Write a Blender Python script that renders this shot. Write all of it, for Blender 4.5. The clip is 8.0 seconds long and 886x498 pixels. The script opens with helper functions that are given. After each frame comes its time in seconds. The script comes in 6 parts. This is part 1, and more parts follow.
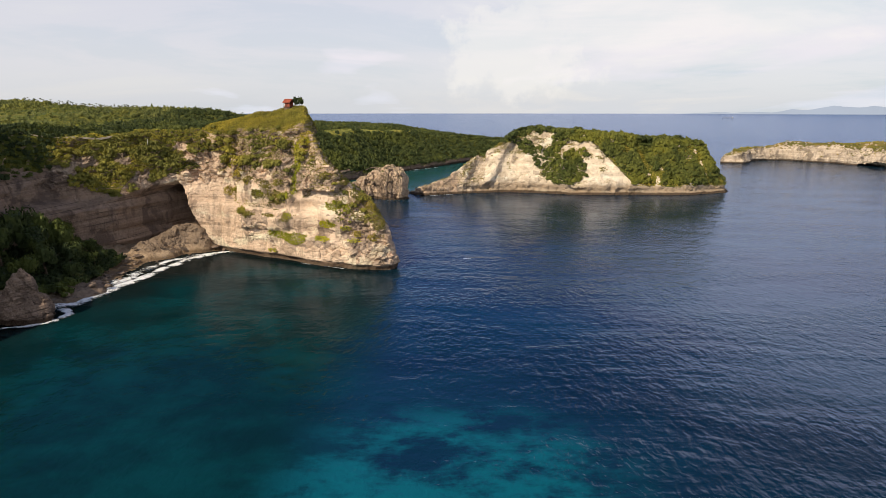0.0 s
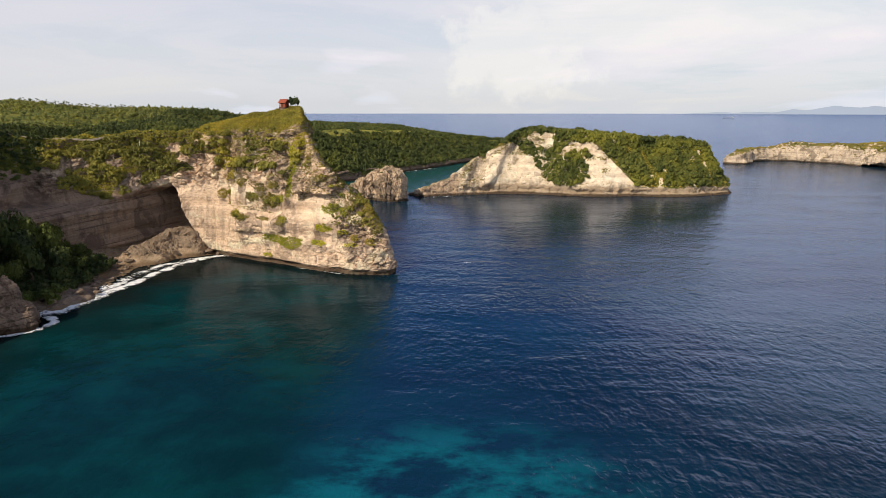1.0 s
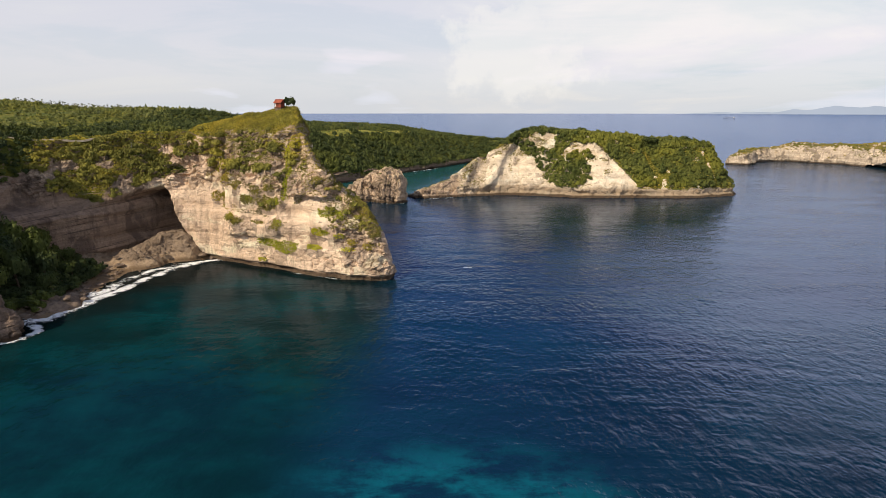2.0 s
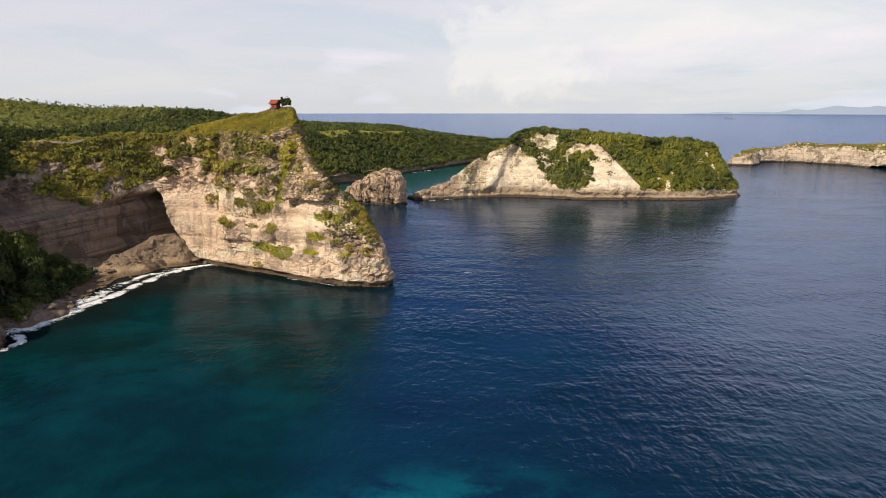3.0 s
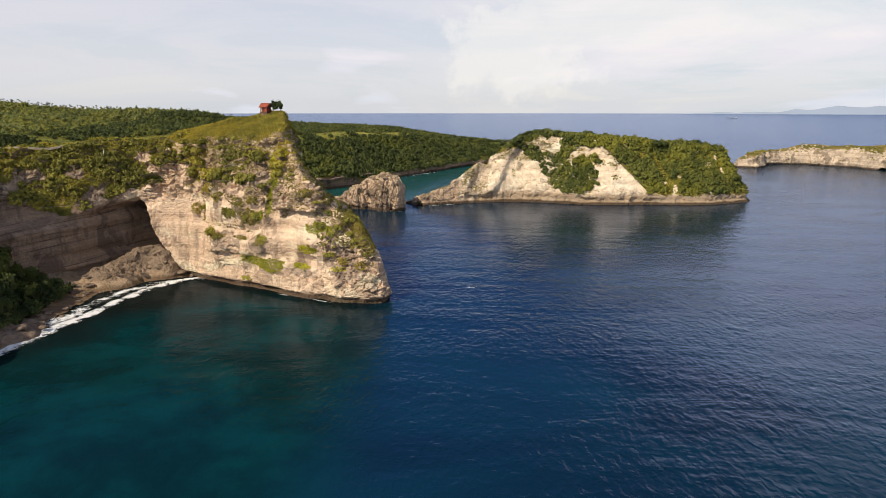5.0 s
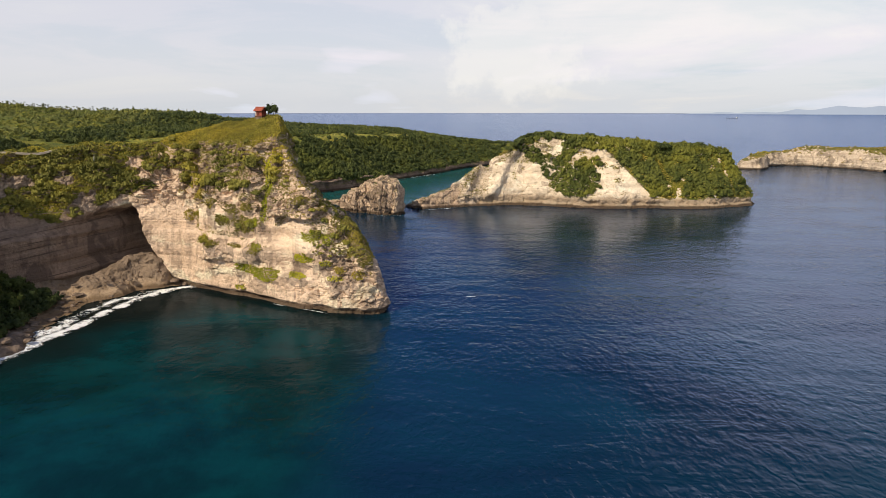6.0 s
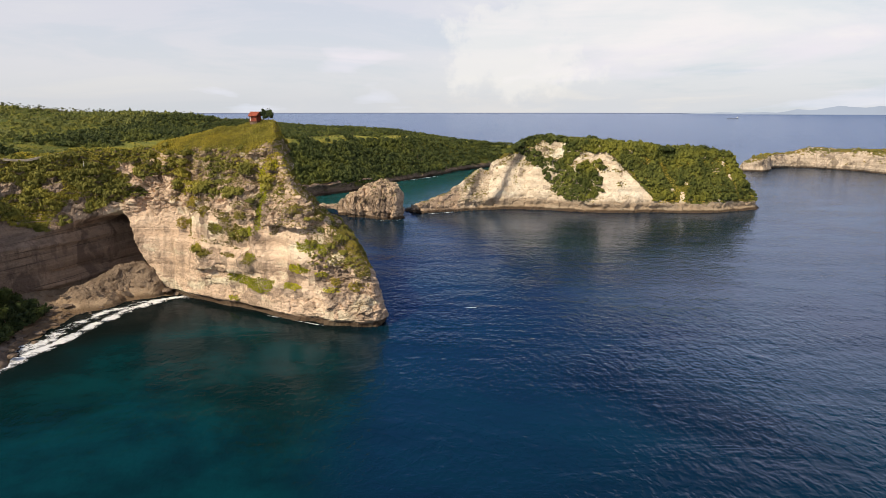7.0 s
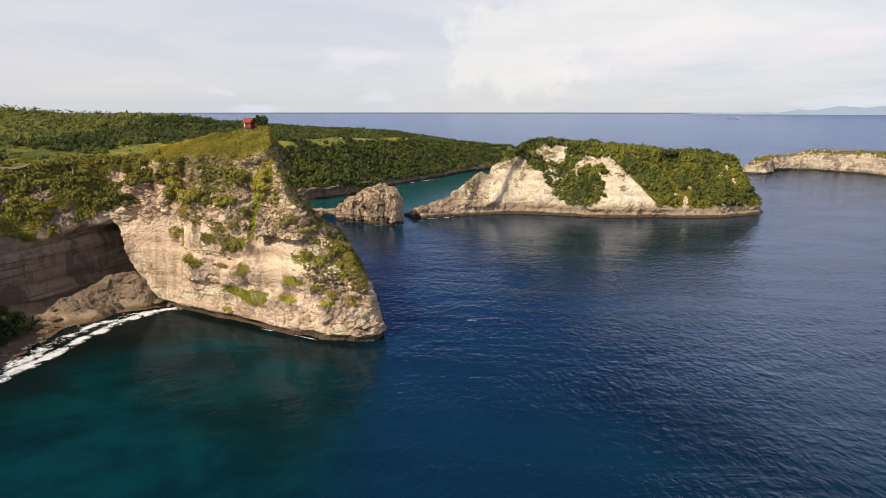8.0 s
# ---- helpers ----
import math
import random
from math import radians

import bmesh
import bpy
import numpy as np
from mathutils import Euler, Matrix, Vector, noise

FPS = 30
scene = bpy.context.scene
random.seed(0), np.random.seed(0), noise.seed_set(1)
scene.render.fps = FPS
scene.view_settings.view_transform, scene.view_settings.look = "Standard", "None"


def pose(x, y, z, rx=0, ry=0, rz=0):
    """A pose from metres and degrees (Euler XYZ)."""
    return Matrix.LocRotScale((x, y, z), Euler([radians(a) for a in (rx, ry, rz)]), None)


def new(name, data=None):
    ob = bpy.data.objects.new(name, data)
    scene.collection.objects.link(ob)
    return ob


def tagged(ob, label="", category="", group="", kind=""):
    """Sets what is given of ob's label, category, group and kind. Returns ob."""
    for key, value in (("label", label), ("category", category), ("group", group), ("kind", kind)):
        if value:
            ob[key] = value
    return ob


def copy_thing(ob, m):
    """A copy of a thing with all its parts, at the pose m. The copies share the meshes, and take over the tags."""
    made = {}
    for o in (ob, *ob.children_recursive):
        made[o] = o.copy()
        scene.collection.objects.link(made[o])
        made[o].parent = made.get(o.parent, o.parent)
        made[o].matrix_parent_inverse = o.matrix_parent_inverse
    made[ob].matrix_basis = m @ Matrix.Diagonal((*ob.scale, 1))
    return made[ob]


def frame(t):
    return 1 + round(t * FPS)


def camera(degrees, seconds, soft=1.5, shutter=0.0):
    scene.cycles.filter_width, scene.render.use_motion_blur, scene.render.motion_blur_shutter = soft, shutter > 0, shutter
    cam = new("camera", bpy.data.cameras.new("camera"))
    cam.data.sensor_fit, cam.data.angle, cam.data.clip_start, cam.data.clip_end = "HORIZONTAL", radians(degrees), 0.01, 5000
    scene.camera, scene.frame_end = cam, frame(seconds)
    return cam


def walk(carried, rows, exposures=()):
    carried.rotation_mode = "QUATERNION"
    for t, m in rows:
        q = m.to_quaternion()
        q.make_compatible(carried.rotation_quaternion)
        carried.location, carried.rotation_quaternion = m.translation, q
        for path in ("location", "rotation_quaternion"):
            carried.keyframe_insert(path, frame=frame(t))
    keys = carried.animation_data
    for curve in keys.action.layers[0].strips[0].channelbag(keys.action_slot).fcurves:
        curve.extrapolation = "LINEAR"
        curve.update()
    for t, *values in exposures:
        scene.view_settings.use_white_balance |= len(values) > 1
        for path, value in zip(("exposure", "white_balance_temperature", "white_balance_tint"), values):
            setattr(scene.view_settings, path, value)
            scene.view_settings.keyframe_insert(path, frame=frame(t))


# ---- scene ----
cam = camera(66.0, 8.0, soft=0.6)
# seconds, x, y, z, tilt, turn: a drone that flies ahead and climbs
PATH = [
    (0.0, -0.01, 0.04, 74.99, 78.508, 0.007), (0.5, 0.14, 4.68, 75.14, 78.508, 0.008), (1.0, 0.25, 9.45, 75.25, 78.507, 0.009),
    (1.5, 0.3, 14.31, 75.34, 78.505, 0.01), (2.0, 0.33, 19.24, 75.45, 78.502, 0.01), (2.5, 0.33, 24.18, 75.61, 78.499, 0.01),
    (3.0, 0.31, 29.13, 75.85, 78.494, 0.009), (3.5, 0.28, 34.06, 76.19, 78.488, 0.007), (4.0, 0.24, 38.95, 76.64, 78.482, 0.006),
    (4.5, 0.21, 43.8, 77.22, 78.475, 0.003), (5.0, 0.18, 48.58, 77.92, 78.466, 0.001), (5.5, 0.17, 53.31, 78.77, 78.457, -0.003),
    (6.0, 0.17, 57.99, 79.75, 78.447, -0.006), (6.5, 0.18, 62.62, 80.86, 78.436, -0.01), (7.0, 0.22, 67.22, 82.1, 78.423, -0.015),
    (7.5, 0.28, 71.81, 83.44, 78.41, -0.02), (8.0, 0.37, 76.41, 84.87, 78.396, -0.025),
]
walk(cam, [(t, pose(x, y, z, rx, 0, rz)) for t, x, y, z, rx, rz in PATH], exposures=[(0.0, 0.0), (8.0, 0.0)])

# ---- light ----
TO_SUN = Vector((-0.53, -0.53, 0.66)).normalized()
sun = new("sun", bpy.data.lights.new("sun", "SUN"))
sun.data.energy, sun.data.angle, sun.data.color = 5.0, radians(0.6), (1.0, 0.85, 0.66)
sun.matrix_world = TO_SUN.to_track_quat("Z", "Y").to_matrix().to_4x4()


class Nodes:
    """A short way to write node trees: n(kind, inputs..., attribute=value) makes a node."""

    def __init__(self, tree):
        self.tree = tree
        tree.nodes.clear()

    def __call__(self, kind, ins=None, **attrs):
        node = self.tree.nodes.new(kind)
        if "operation" in attrs:
            node.operation = attrs["operation"]
        if "use_clamp" in attrs:
            node.use_clamp = attrs["use_clamp"]
        if "data_type" in attrs:
            node.data_type = attrs["data_type"]
        if "interpolation_type" in attrs:
            node.interpolation_type = attrs["interpolation_type"]
        if "sky_type" in attrs:
            node.sky_type, node.sun_disc = attrs["sky_type"], False
        if "feature" in attrs:
            node.feature = attrs["feature"]
        if "attribute_name" in attrs:
            node.attribute_name = attrs["attribute_name"]
        for key, value in (ins or {}).items():
            socket = node.inputs[key]
            if isinstance(value, bpy.types.NodeSocket):
                self.tree.links.new(value, socket)
            else:
                socket.default_value = value
        return node

    def math(self, op, a, b=0.0, clamp=False):
        return self("ShaderNodeMath", {0: a, 1: b}, operation=op, use_clamp=clamp).outputs[0]

    def mix(self, fac, a, b):
        node = self("ShaderNodeMix", data_type="RGBA")
        for key, value in ((0, fac), (6, a), (7, b)):
            if isinstance(value, bpy.types.NodeSocket):
                self.tree.links.new(value, node.inputs[key])
            else:
                node.inputs[key].default_value = value if key == 0 else (*value, 1.0)
        return node.outputs[2]

    def ramp(self, value, low, high, a=0.0, b=1.0, smooth=True):
        return self("ShaderNodeMapRange", {0: value, 1: low, 2: high, 3: a, 4: b}, interpolation_type="SMOOTHSTEP" if smooth else "LINEAR").outputs[0]

    def noise(self, vector, scale, detail=3.0, rough=0.55, distort=0.0):
        return self("ShaderNodeTexNoise", {"Vector": vector, "Scale": scale, "Detail": detail, "Roughness": rough, "Distortion": distort}).outputs[0]

    def scaled(self, vector, x, y, z, place=(0, 0, 0), turn=0.0):
        return self("ShaderNodeMapping", {"Vector": vector, "Location": place, "Rotation": (0, 0, turn), "Scale": (x, y, z)}).outputs[0]


def build_sky():
    """Hazy sky, brighter on the sun's side behind the viewer, bluer high over the sea."""
    world = bpy.data.worlds.new("sky")
    scene.world, world.use_nodes = world, True
    n = Nodes(world.node_tree)
    way = n("ShaderNodeTexCoord").outputs["Generated"]
    parts = n("ShaderNodeSeparateXYZ", {0: way}).outputs
    above = n("ShaderNodeCombineXYZ", {0: parts[0], 1: parts[1], 2: n.math("MAXIMUM", parts[2], 0.01)}).outputs[0]
    sky = n("ShaderNodeTexSky", {"Vector": above}, sky_type="NISHITA")
    sky.sun_elevation = math.asin(TO_SUN.z)
    sky.sun_rotation = math.atan2(TO_SUN.x, TO_SUN.y)
    sky.dust_density, sky.air_density, sky.ozone_density = 0.8, 1.0, 2.0
    up = parts[2]
    # cloud sheets, flattened towards the horizon
    low = n.math("ADD", n.math("ABSOLUTE", up), 0.12)
    flat = n("ShaderNodeVectorMath", {0: way, 1: n("ShaderNodeCombineXYZ", {0: low, 1: low, 2: 1.0}).outputs[0]}, operation="DIVIDE").outputs[0]
    sheets = n.noise(n.scaled(flat, 0.8, 0.45, 2.0, (5.3, 0.4, 0)), 1.0, 4.0, 0.5, 0.3)
    cover = n.ramp(sheets, 0.30, 0.68)
    ahead = n.ramp(parts[1], -0.5, 0.6, 0.0, 1.0)
    haze = n.mix(ahead, (0, 0, 0), (0, 0, 0))
    lift = n.tree.nodes[-1]
    n.tree.links.new(n.ramp(up, 0.05, 0.9, 0.75, 0.25), lift.inputs[6])
    n.tree.links.new(n.ramp(n.math("SUBTRACT", up, n.ramp(parts[0], 0.08, 0.5, 0.0, 0.24)), 0.14, 0.24, 0.72, 0.0), lift.inputs[7])
    veil = n.math("MAXIMUM", haze, n.math("MULTIPLY", cover, n.ramp(up, 0.14, 0.24, 0.96, 0.0)))
    colour = n.mix(veil, (0, 0, 0), (0, 0, 0))
    mixer = n.tree.nodes[-1]
    # clear, deeper blue air high over the sea
    clear = n.math("MULTIPLY", n.math("MULTIPLY", n.ramp(up, 0.14, 0.26, 0.0, 0.9), n.ramp(parts[1], -0.1, 0.5)), n.ramp(parts[0], 0.05, 0.50, 1.0, 0.2))
    azure = n.mix(clear, (0, 0, 0), (0.75, 1.7, 4.6))
    n.tree.links.new(sky.outputs[0], n.tree.nodes[-1].inputs[6])
    n.tree.links.new(azure, mixer.inputs[6])
    # bright bank added high on the right, out of view, to brighten the sea; paler blue air low over the horizon
    bank = n.math("MULTIPLY", n.ramp(parts[0], 0.08, 0.45), n.math("MULTIPLY", n.ramp(up, 0.17, 0.24), n.ramp(up, 0.27, 0.44, 1.0, 0.0)))
    pale = n.mix(n.ramp(up, 0.0, 0.075), (7.75, 7.95, 8.7), (8.6, 8.2, 8.75))
    pale = n.mix(n.math("MULTIPLY", bank, 1.0), pale, (16.5, 15.0, 16.2))
    wisps = n.noise(n.scaled(way, 2.6, 2.6, 15.0, (3.1, 0.7, 1.4)), 1.0, 7.0, 0.6, 0.5)
    side = n.ramp(parts[0], -0.1, 0.35, 0.45, 1.0)
    pale = n.mix(n.math("MULTIPLY", n.ramp(wisps, 0.52, 0.36), n.math("MULTIPLY", side, 0.8)), pale, (6.3, 7.0, 7.9))
    pale = n.mix(n.math("MULTIPLY", n.ramp(wisps, 0.53, 0.68), n.math("MULTIPLY", side, 0.7)), pale, (9.6, 9.1, 8.9))
    n.tree.links.new(pale, mixer.inputs[7])
    # one tall cumulus far out over the sea
    lumps = n.noise(n.scaled(way, 1, 1, 1), 19.0, 7.0, 0.62)
    off = n("ShaderNodeVectorMath", {0: way, 1: (0.105, 0.99, 0.082)}, operation="SUBTRACT").outputs[0]
    squash = n("ShaderNodeVectorMath", {0: off, 1: (8.5, 0.0, 13.5)}, operation="MULTIPLY").outputs[0]
    far = n("ShaderNodeVectorMath", {0: squash}, operation="LENGTH").outputs["Value"]
    puff = n.ramp(n.math("ADD", far, n.math("MULTIPLY", n.math("SUBTRACT", lumps, 0.5), 1.9)), 0.60, 1.02, 0.46, 0.0)
    spread = n("ShaderNodeVectorMath", {0: n("ShaderNodeVectorMath", {0: n("ShaderNodeVectorMath", {0: way, 1: (0.30, 0.93, 0.135)}, operation="SUBTRACT").outputs[0], 1: (3.6, 0.0, 15.0)}, operation="MULTIPLY").outputs[0]}, operation="LENGTH").outputs["Value"]
    sheet = n.ramp(n.math("ADD", spread, n.math("MULTIPLY", n.math("SUBTRACT", n.noise(n.scaled(way, 5, 5, 16), 1.0, 6.0, 0.58, 0.6), 0.5), 1.8)), 0.4, 1.25, 0.5, 0.0)
    puff = n.math("MAXIMUM", puff, sheet)
    colour = n.mix(puff, (0, 0, 0), (9.9, 9.5, 8.9))
    n.tree.links.new(mixer.outputs[2], n.tree.nodes[-1].inputs[6])
    # below the horizon lies the sea that goes on
    colour2 = n.mix(n.ramp(up, -0.0054, -0.0046), (1.9, 2.2, 3.2), (0, 0, 0))
    n.tree.links.new(colour, n.tree.nodes[-1].inputs[7])
    back = n("ShaderNodeBackground", {"Color": colour2, "Strength": 0.1})
    n("ShaderNodeOutputWorld", {"Surface": back.outputs[0]})


build_sky()


# ---- materials ----
def material(name):
    m = bpy.data.materials.new(name)
    m.use_nodes = True
    n = Nodes(m.node_tree)
    place = n("ShaderNodeNewGeometry").outputs
    return m, n, place


def finish(n, colour, rough, relief=None, depth=0.1, spec=0.3, **more):
    ins = {"Base Color": colour if isinstance(colour, bpy.types.NodeSocket) else (*colour, 1), "Roughness": rough, "Specular IOR Level": spec}
    if relief is not None:
        ins["Normal"] = n("ShaderNodeBump", {"Height": relief, "Distance": depth, "Strength": 1.0}).outputs[0]
    shader = n("ShaderNodeBsdfPrincipled", {**ins, **more})
    n("ShaderNodeOutputMaterial", {"Surface": shader.outputs[0]})
    return shader


def rock_material(name, pale, mid, dark, grass, grass_from, grass_to, moss=0.5, turf_from=6.0, grey_from=None, foot=None, lines=1.0, layer=0.55, speck=0.55, dip=None):
    """Layered limestone: bands, grey weathering, wet foot, and turf where it lies flat enough."""
    m, n, geo = material(name)
    pos, normal = geo["Position"], geo["Normal"]
    height = n("ShaderNodeSeparateXYZ", {0: pos}).outputs[2]
    slope = n("ShaderNodeSeparateXYZ", {0: normal}).outputs[2]
    lay = pos
    if dip:
        xyz = n("ShaderNodeSeparateXYZ", {0: pos}).outputs
        lay = n("ShaderNodeCombineXYZ", {0: xyz[0], 1: xyz[1], 2: n.math("ADD", xyz[2], n.math("MULTIPLY", xyz[0], dip))}).outputs[0]
    bands = n.noise(n.scaled(lay, 0.018 + 0.03 * (0.55 - layer), 0.018 + 0.03 * (0.55 - layer), layer), 1.0, 5.0, 0.62, 0.3)
    thin = n.noise(n.scaled(lay, 0.05, 0.05, 2.6), 1.0, 3.0, 0.6)
    blotch = n.noise(pos, 0.075, 5.0, 0.62, 0.6)
    streak = n.noise(n.scaled(pos, 0.35, 0.35, 0.05), 1.0, 4.0, 0.6)
    grain = n.noise(pos, 0.9, 6.0, 0.65)
    col = n.mix(n.ramp(bands, 0.36, 0.64), mid, pale)
    cream = n.noise(n.scaled(pos, 0.045, 0.045, 0.09, (9, 4, 2)), 1.0, 4.0, 0.6, 0.5)
    col = n.mix(n.math("MULTIPLY", n.ramp(cream, 0.52, 0.66), 0.55), col, tuple(min(v * 1.28, 0.8) for v in pale))
    col = n.mix(n.math("MULTIPLY", n.ramp(blotch, 0.50, 0.62), 0.8 * lines), col, dark)
    if dip:
        # open joints between the beds
        joint = n.ramp(n.noise(n.scaled(lay, 0.012, 0.012, 0.75), 1.0, 3.0, 0.6, 0.15), 0.585, 0.615)
        joint = n.math("SUBTRACT", joint, n.ramp(n.noise(n.scaled(lay, 0.012, 0.012, 0.75), 1.0, 3.0, 0.6, 0.15), 0.62, 0.65))
        col = n.mix(n.math("MULTIPLY", joint, 0.75), col, tuple(v * 0.45 for v in dark))
    if grey_from:
        # old weathered stone high on the face
        old = n.math("MULTIPLY", n.ramp(height, grey_from - 4.0, grey_from + 5.0), n.ramp(n.noise(n.scaled(pos, 0.10, 0.10, 0.16, (3, 8, 1)), 1.0, 5.0, 0.65, 0.4), 0.46, 0.55))
        # the tip darkens too: grey weathering and its shaded side in one colour
        tip_grey = n.math("MULTIPLY", n.ramp(n("ShaderNodeSeparateXYZ", {0: pos}).outputs[0], -50.0, -33.0), n.ramp(n.math("ADD", n.math("MULTIPLY", grain, 0.6), n.math("MULTIPLY", streak, 0.4)), 0.36, 0.52))
        old = n.math("MAXIMUM", old, n.math("MULTIPLY", tip_grey, 0.85))
        col = n.mix(n.math("MULTIPLY", old, 0.35), col, tuple(v * 0.5 for v in mid))
    col = n.mix(n.math("MULTIPLY", n.ramp(streak, 0.50, 0.66), 0.5 * lines), col, dark)
    col = n.mix(n.math("MULTIPLY", n.math("MULTIPLY", n.ramp(thin, 0.55, 0.66), n.ramp(blotch, 0.38, 0.60)), 0.5 * lines), col, dark)
    col = n.mix(n.math("MULTIPLY", n.ramp(grain, 0.50, 0.66), speck), col, tuple(v * 0.6 for v in mid))
    pits = n.noise(pos, 2.3, 4.0, 0.7)
    col = n.mix(n.math("MULTIPLY", n.ramp(pits, 0.56, 0.70), speck * 0.7), col, tuple(v * 0.5 for v in mid))
    if foot:
        # brown staining low on the face
        low = n.ramp(n.math("ADD", height, n.math("MULTIPLY", n.math("SUBTRACT", blotch, 0.5), 10.0)), foot - 2.0, foot + 2.5, 1.0, 0.0)
        col = n.mix(n.math("MULTIPLY", low, 0.75), col, tuple(v * a for v, a in zip(mid, (0.40, 0.345, 0.285))))
    # wet, algae-brown foot at the tide line
    wet = n.ramp(n.math("ADD", height, n.math("MULTIPLY", n.math("SUBTRACT", blotch, 0.5), 3.0)), 1.2, 2.6, 1.0, 0.0)
    col = n.mix(n.math("MULTIPLY", wet, 0.9), col, (0.045, 0.028, 0.016))
    # turf
    patch = n.noise(pos, 0.11, 5.0, 0.65)
    lush = n.math("ADD", slope, n.math("MULTIPLY", n.math("SUBTRACT", patch, 0.5), moss))
    high = n.ramp(n.math("ADD", height, n.math("MULTIPLY", n.math("SUBTRACT", blotch, 0.5), 16.0)), turf_from - 2.0, turf_from + 3.0)
    turf = n.math("MULTIPLY", n.ramp(lush, grass_from, grass_to), high)
    tint = n.mix(n.ramp(n.noise(pos, 0.06, 4.0), 0.4, 0.62), grass, tuple(a * b for a, b in zip(grass, (1.75, 1.4, 1.1))))
    tint = n.mix(n.math("MULTIPLY", n.ramp(n.noise(pos, 1.6, 3.0), 0.45, 0.7), 0.5), tint, tuple(v * 0.45 for v in grass))
    col = n.mix(turf, col, tint)
    crack = n("ShaderNodeTexVoronoi", {"Vector": n.scaled(pos, 0.22, 0.22, 0.42), "Scale": 1.0}, feature="DISTANCE_TO_EDGE").outputs[0]
    relief = n.math("ADD", n.math("MULTIPLY", thin, 0.18), n.math("MULTIPLY", grain, 0.6 + speck))
    relief = n.math("ADD", relief, n.math("MULTIPLY", n.noise(n.scaled(pos, 0.42, 0.42, 0.3), 1.0, 4.0, 0.6, 0.8), 0.9))
    relief = n.math("ADD", relief, n.math("MULTIPLY", n.ramp(crack, 0.0, 0.10), 0.05))
    finish(n, col, 0.92, n.math("ADD", relief, n.math("MULTIPLY", pits, -0.25)), 0.95, 0.15)
    return m


ROCK = rock_material("cliff_limestone", (0.80, 0.62, 0.455), (0.62, 0.46, 0.325), (0.25, 0.18, 0.13), (0.155, 0.155, 0.026), 0.40, 0.58, turf_from=58.0, grey_from=36.0, speck=0.5, layer=0.30, lines=0.85)
OLD_ROCK = rock_material("old_grey_limestone", (0.58, 0.44, 0.32), (0.43, 0.32, 0.225), (0.17, 0.125, 0.092), (0.155, 0.155, 0.026), 0.55, 0.7, turf_from=50.0, speck=0.6)
STAINED_ROCK = rock_material("stained_grey_limestone", (0.46, 0.36, 0.27), (0.33, 0.25, 0.185), (0.13, 0.10, 0.078), (0.155, 0.155, 0.026), 0.55, 0.7, turf_from=50.0, speck=0.6)
FRESH_ROCK = rock_material("fresh_cream_limestone", (0.80, 0.63, 0.465), (0.66, 0.495, 0.355), (0.36, 0.27, 0.19), (0.155, 0.155, 0.026), 0.6, 0.75, turf_from=58.0, lines=0.5, layer=0.3, speck=0.25)
# browner beds, darkened further to hold the shade of cave and cove
CAVE_ROCK = rock_material("shaded_brown_bedded_limestone", (0.30, 0.22, 0.162), (0.222, 0.16, 0.118), (0.10, 0.073, 0.058), (0.12, 0.12, 0.02), 0.8, 0.95, turf_from=60.0, speck=0.35, dip=-0.14)
WHITE_ROCK = rock_material("pale_limestone", (0.79, 0.68, 0.515), (0.64, 0.53, 0.39), (0.34, 0.265, 0.18), (0.11, 0.115, 0.022), 0.84, 0.95, foot=8.5, lines=0.55, layer=0.3, speck=0.35)
FAR_ROCK = rock_material("far_limestone", (0.58, 0.48, 0.36), (0.44, 0.355, 0.26), (0.17, 0.135, 0.10), (0.13, 0.12, 0.03), 0.70, 0.85)
BROWN_ROCK = rock_material("weathered_limestone", (0.56, 0.425, 0.30), (0.41, 0.305, 0.212), (0.15, 0.112, 0.082), (0.075, 0.085, 0.02), 0.75, 0.9)
SCRUB_FLOOR = rock_material("scrub_slope", (0.40, 0.31, 0.21), (0.28, 0.21, 0.14), (0.12, 0.095, 0.065), (0.085, 0.10, 0.018), -0.25, 0.15, 0.9)
MEADOW = rock_material("meadow", (0.28, 0.20, 0.14), (0.20, 0.14, 0.10), (0.09, 0.07, 0.05), (0.20, 0.215, 0.045), 0.05, 0.25)
FOREST_FLOOR = rock_material("forest_slope", (0.28, 0.20, 0.14), (0.20, 0.14, 0.10), (0.09, 0.07, 0.05), (0.10, 0.12, 0.028), 0.05, 0.25)


def leaf_material(name, dark, light, shade=0.6):
    m, n, geo = material(name)
    pos = geo["Position"]
    rand = geo["Random Per Island"]
    tree = n.noise(pos, 0.14, 2.0)
    broad = n.noise(pos, 0.03, 3.0)
    murk = n.noise(n.scaled(pos, 1, 1, 1, (40, 9, 3)), 0.045, 2.0)
    fac = n.math("ADD", n.math("MULTIPLY", rand, 0.34), n.math("MULTIPLY", n.ramp(tree, 0.36, 0.66), 0.55), True)
    col = n.mix(fac, dark, light)
    col = n.mix(n.math("MULTIPLY", n.ramp(broad, 0.48, 0.62), 0.55), col, tuple(a * b for a, b in zip(light, (1.4, 1.27, 0.8))))
    col = n.mix(n.math("MULTIPLY", n.ramp(murk, 0.50, 0.62), shade), col, dark)
    finish(n, col, 0.7, spec=0.2)
    return m


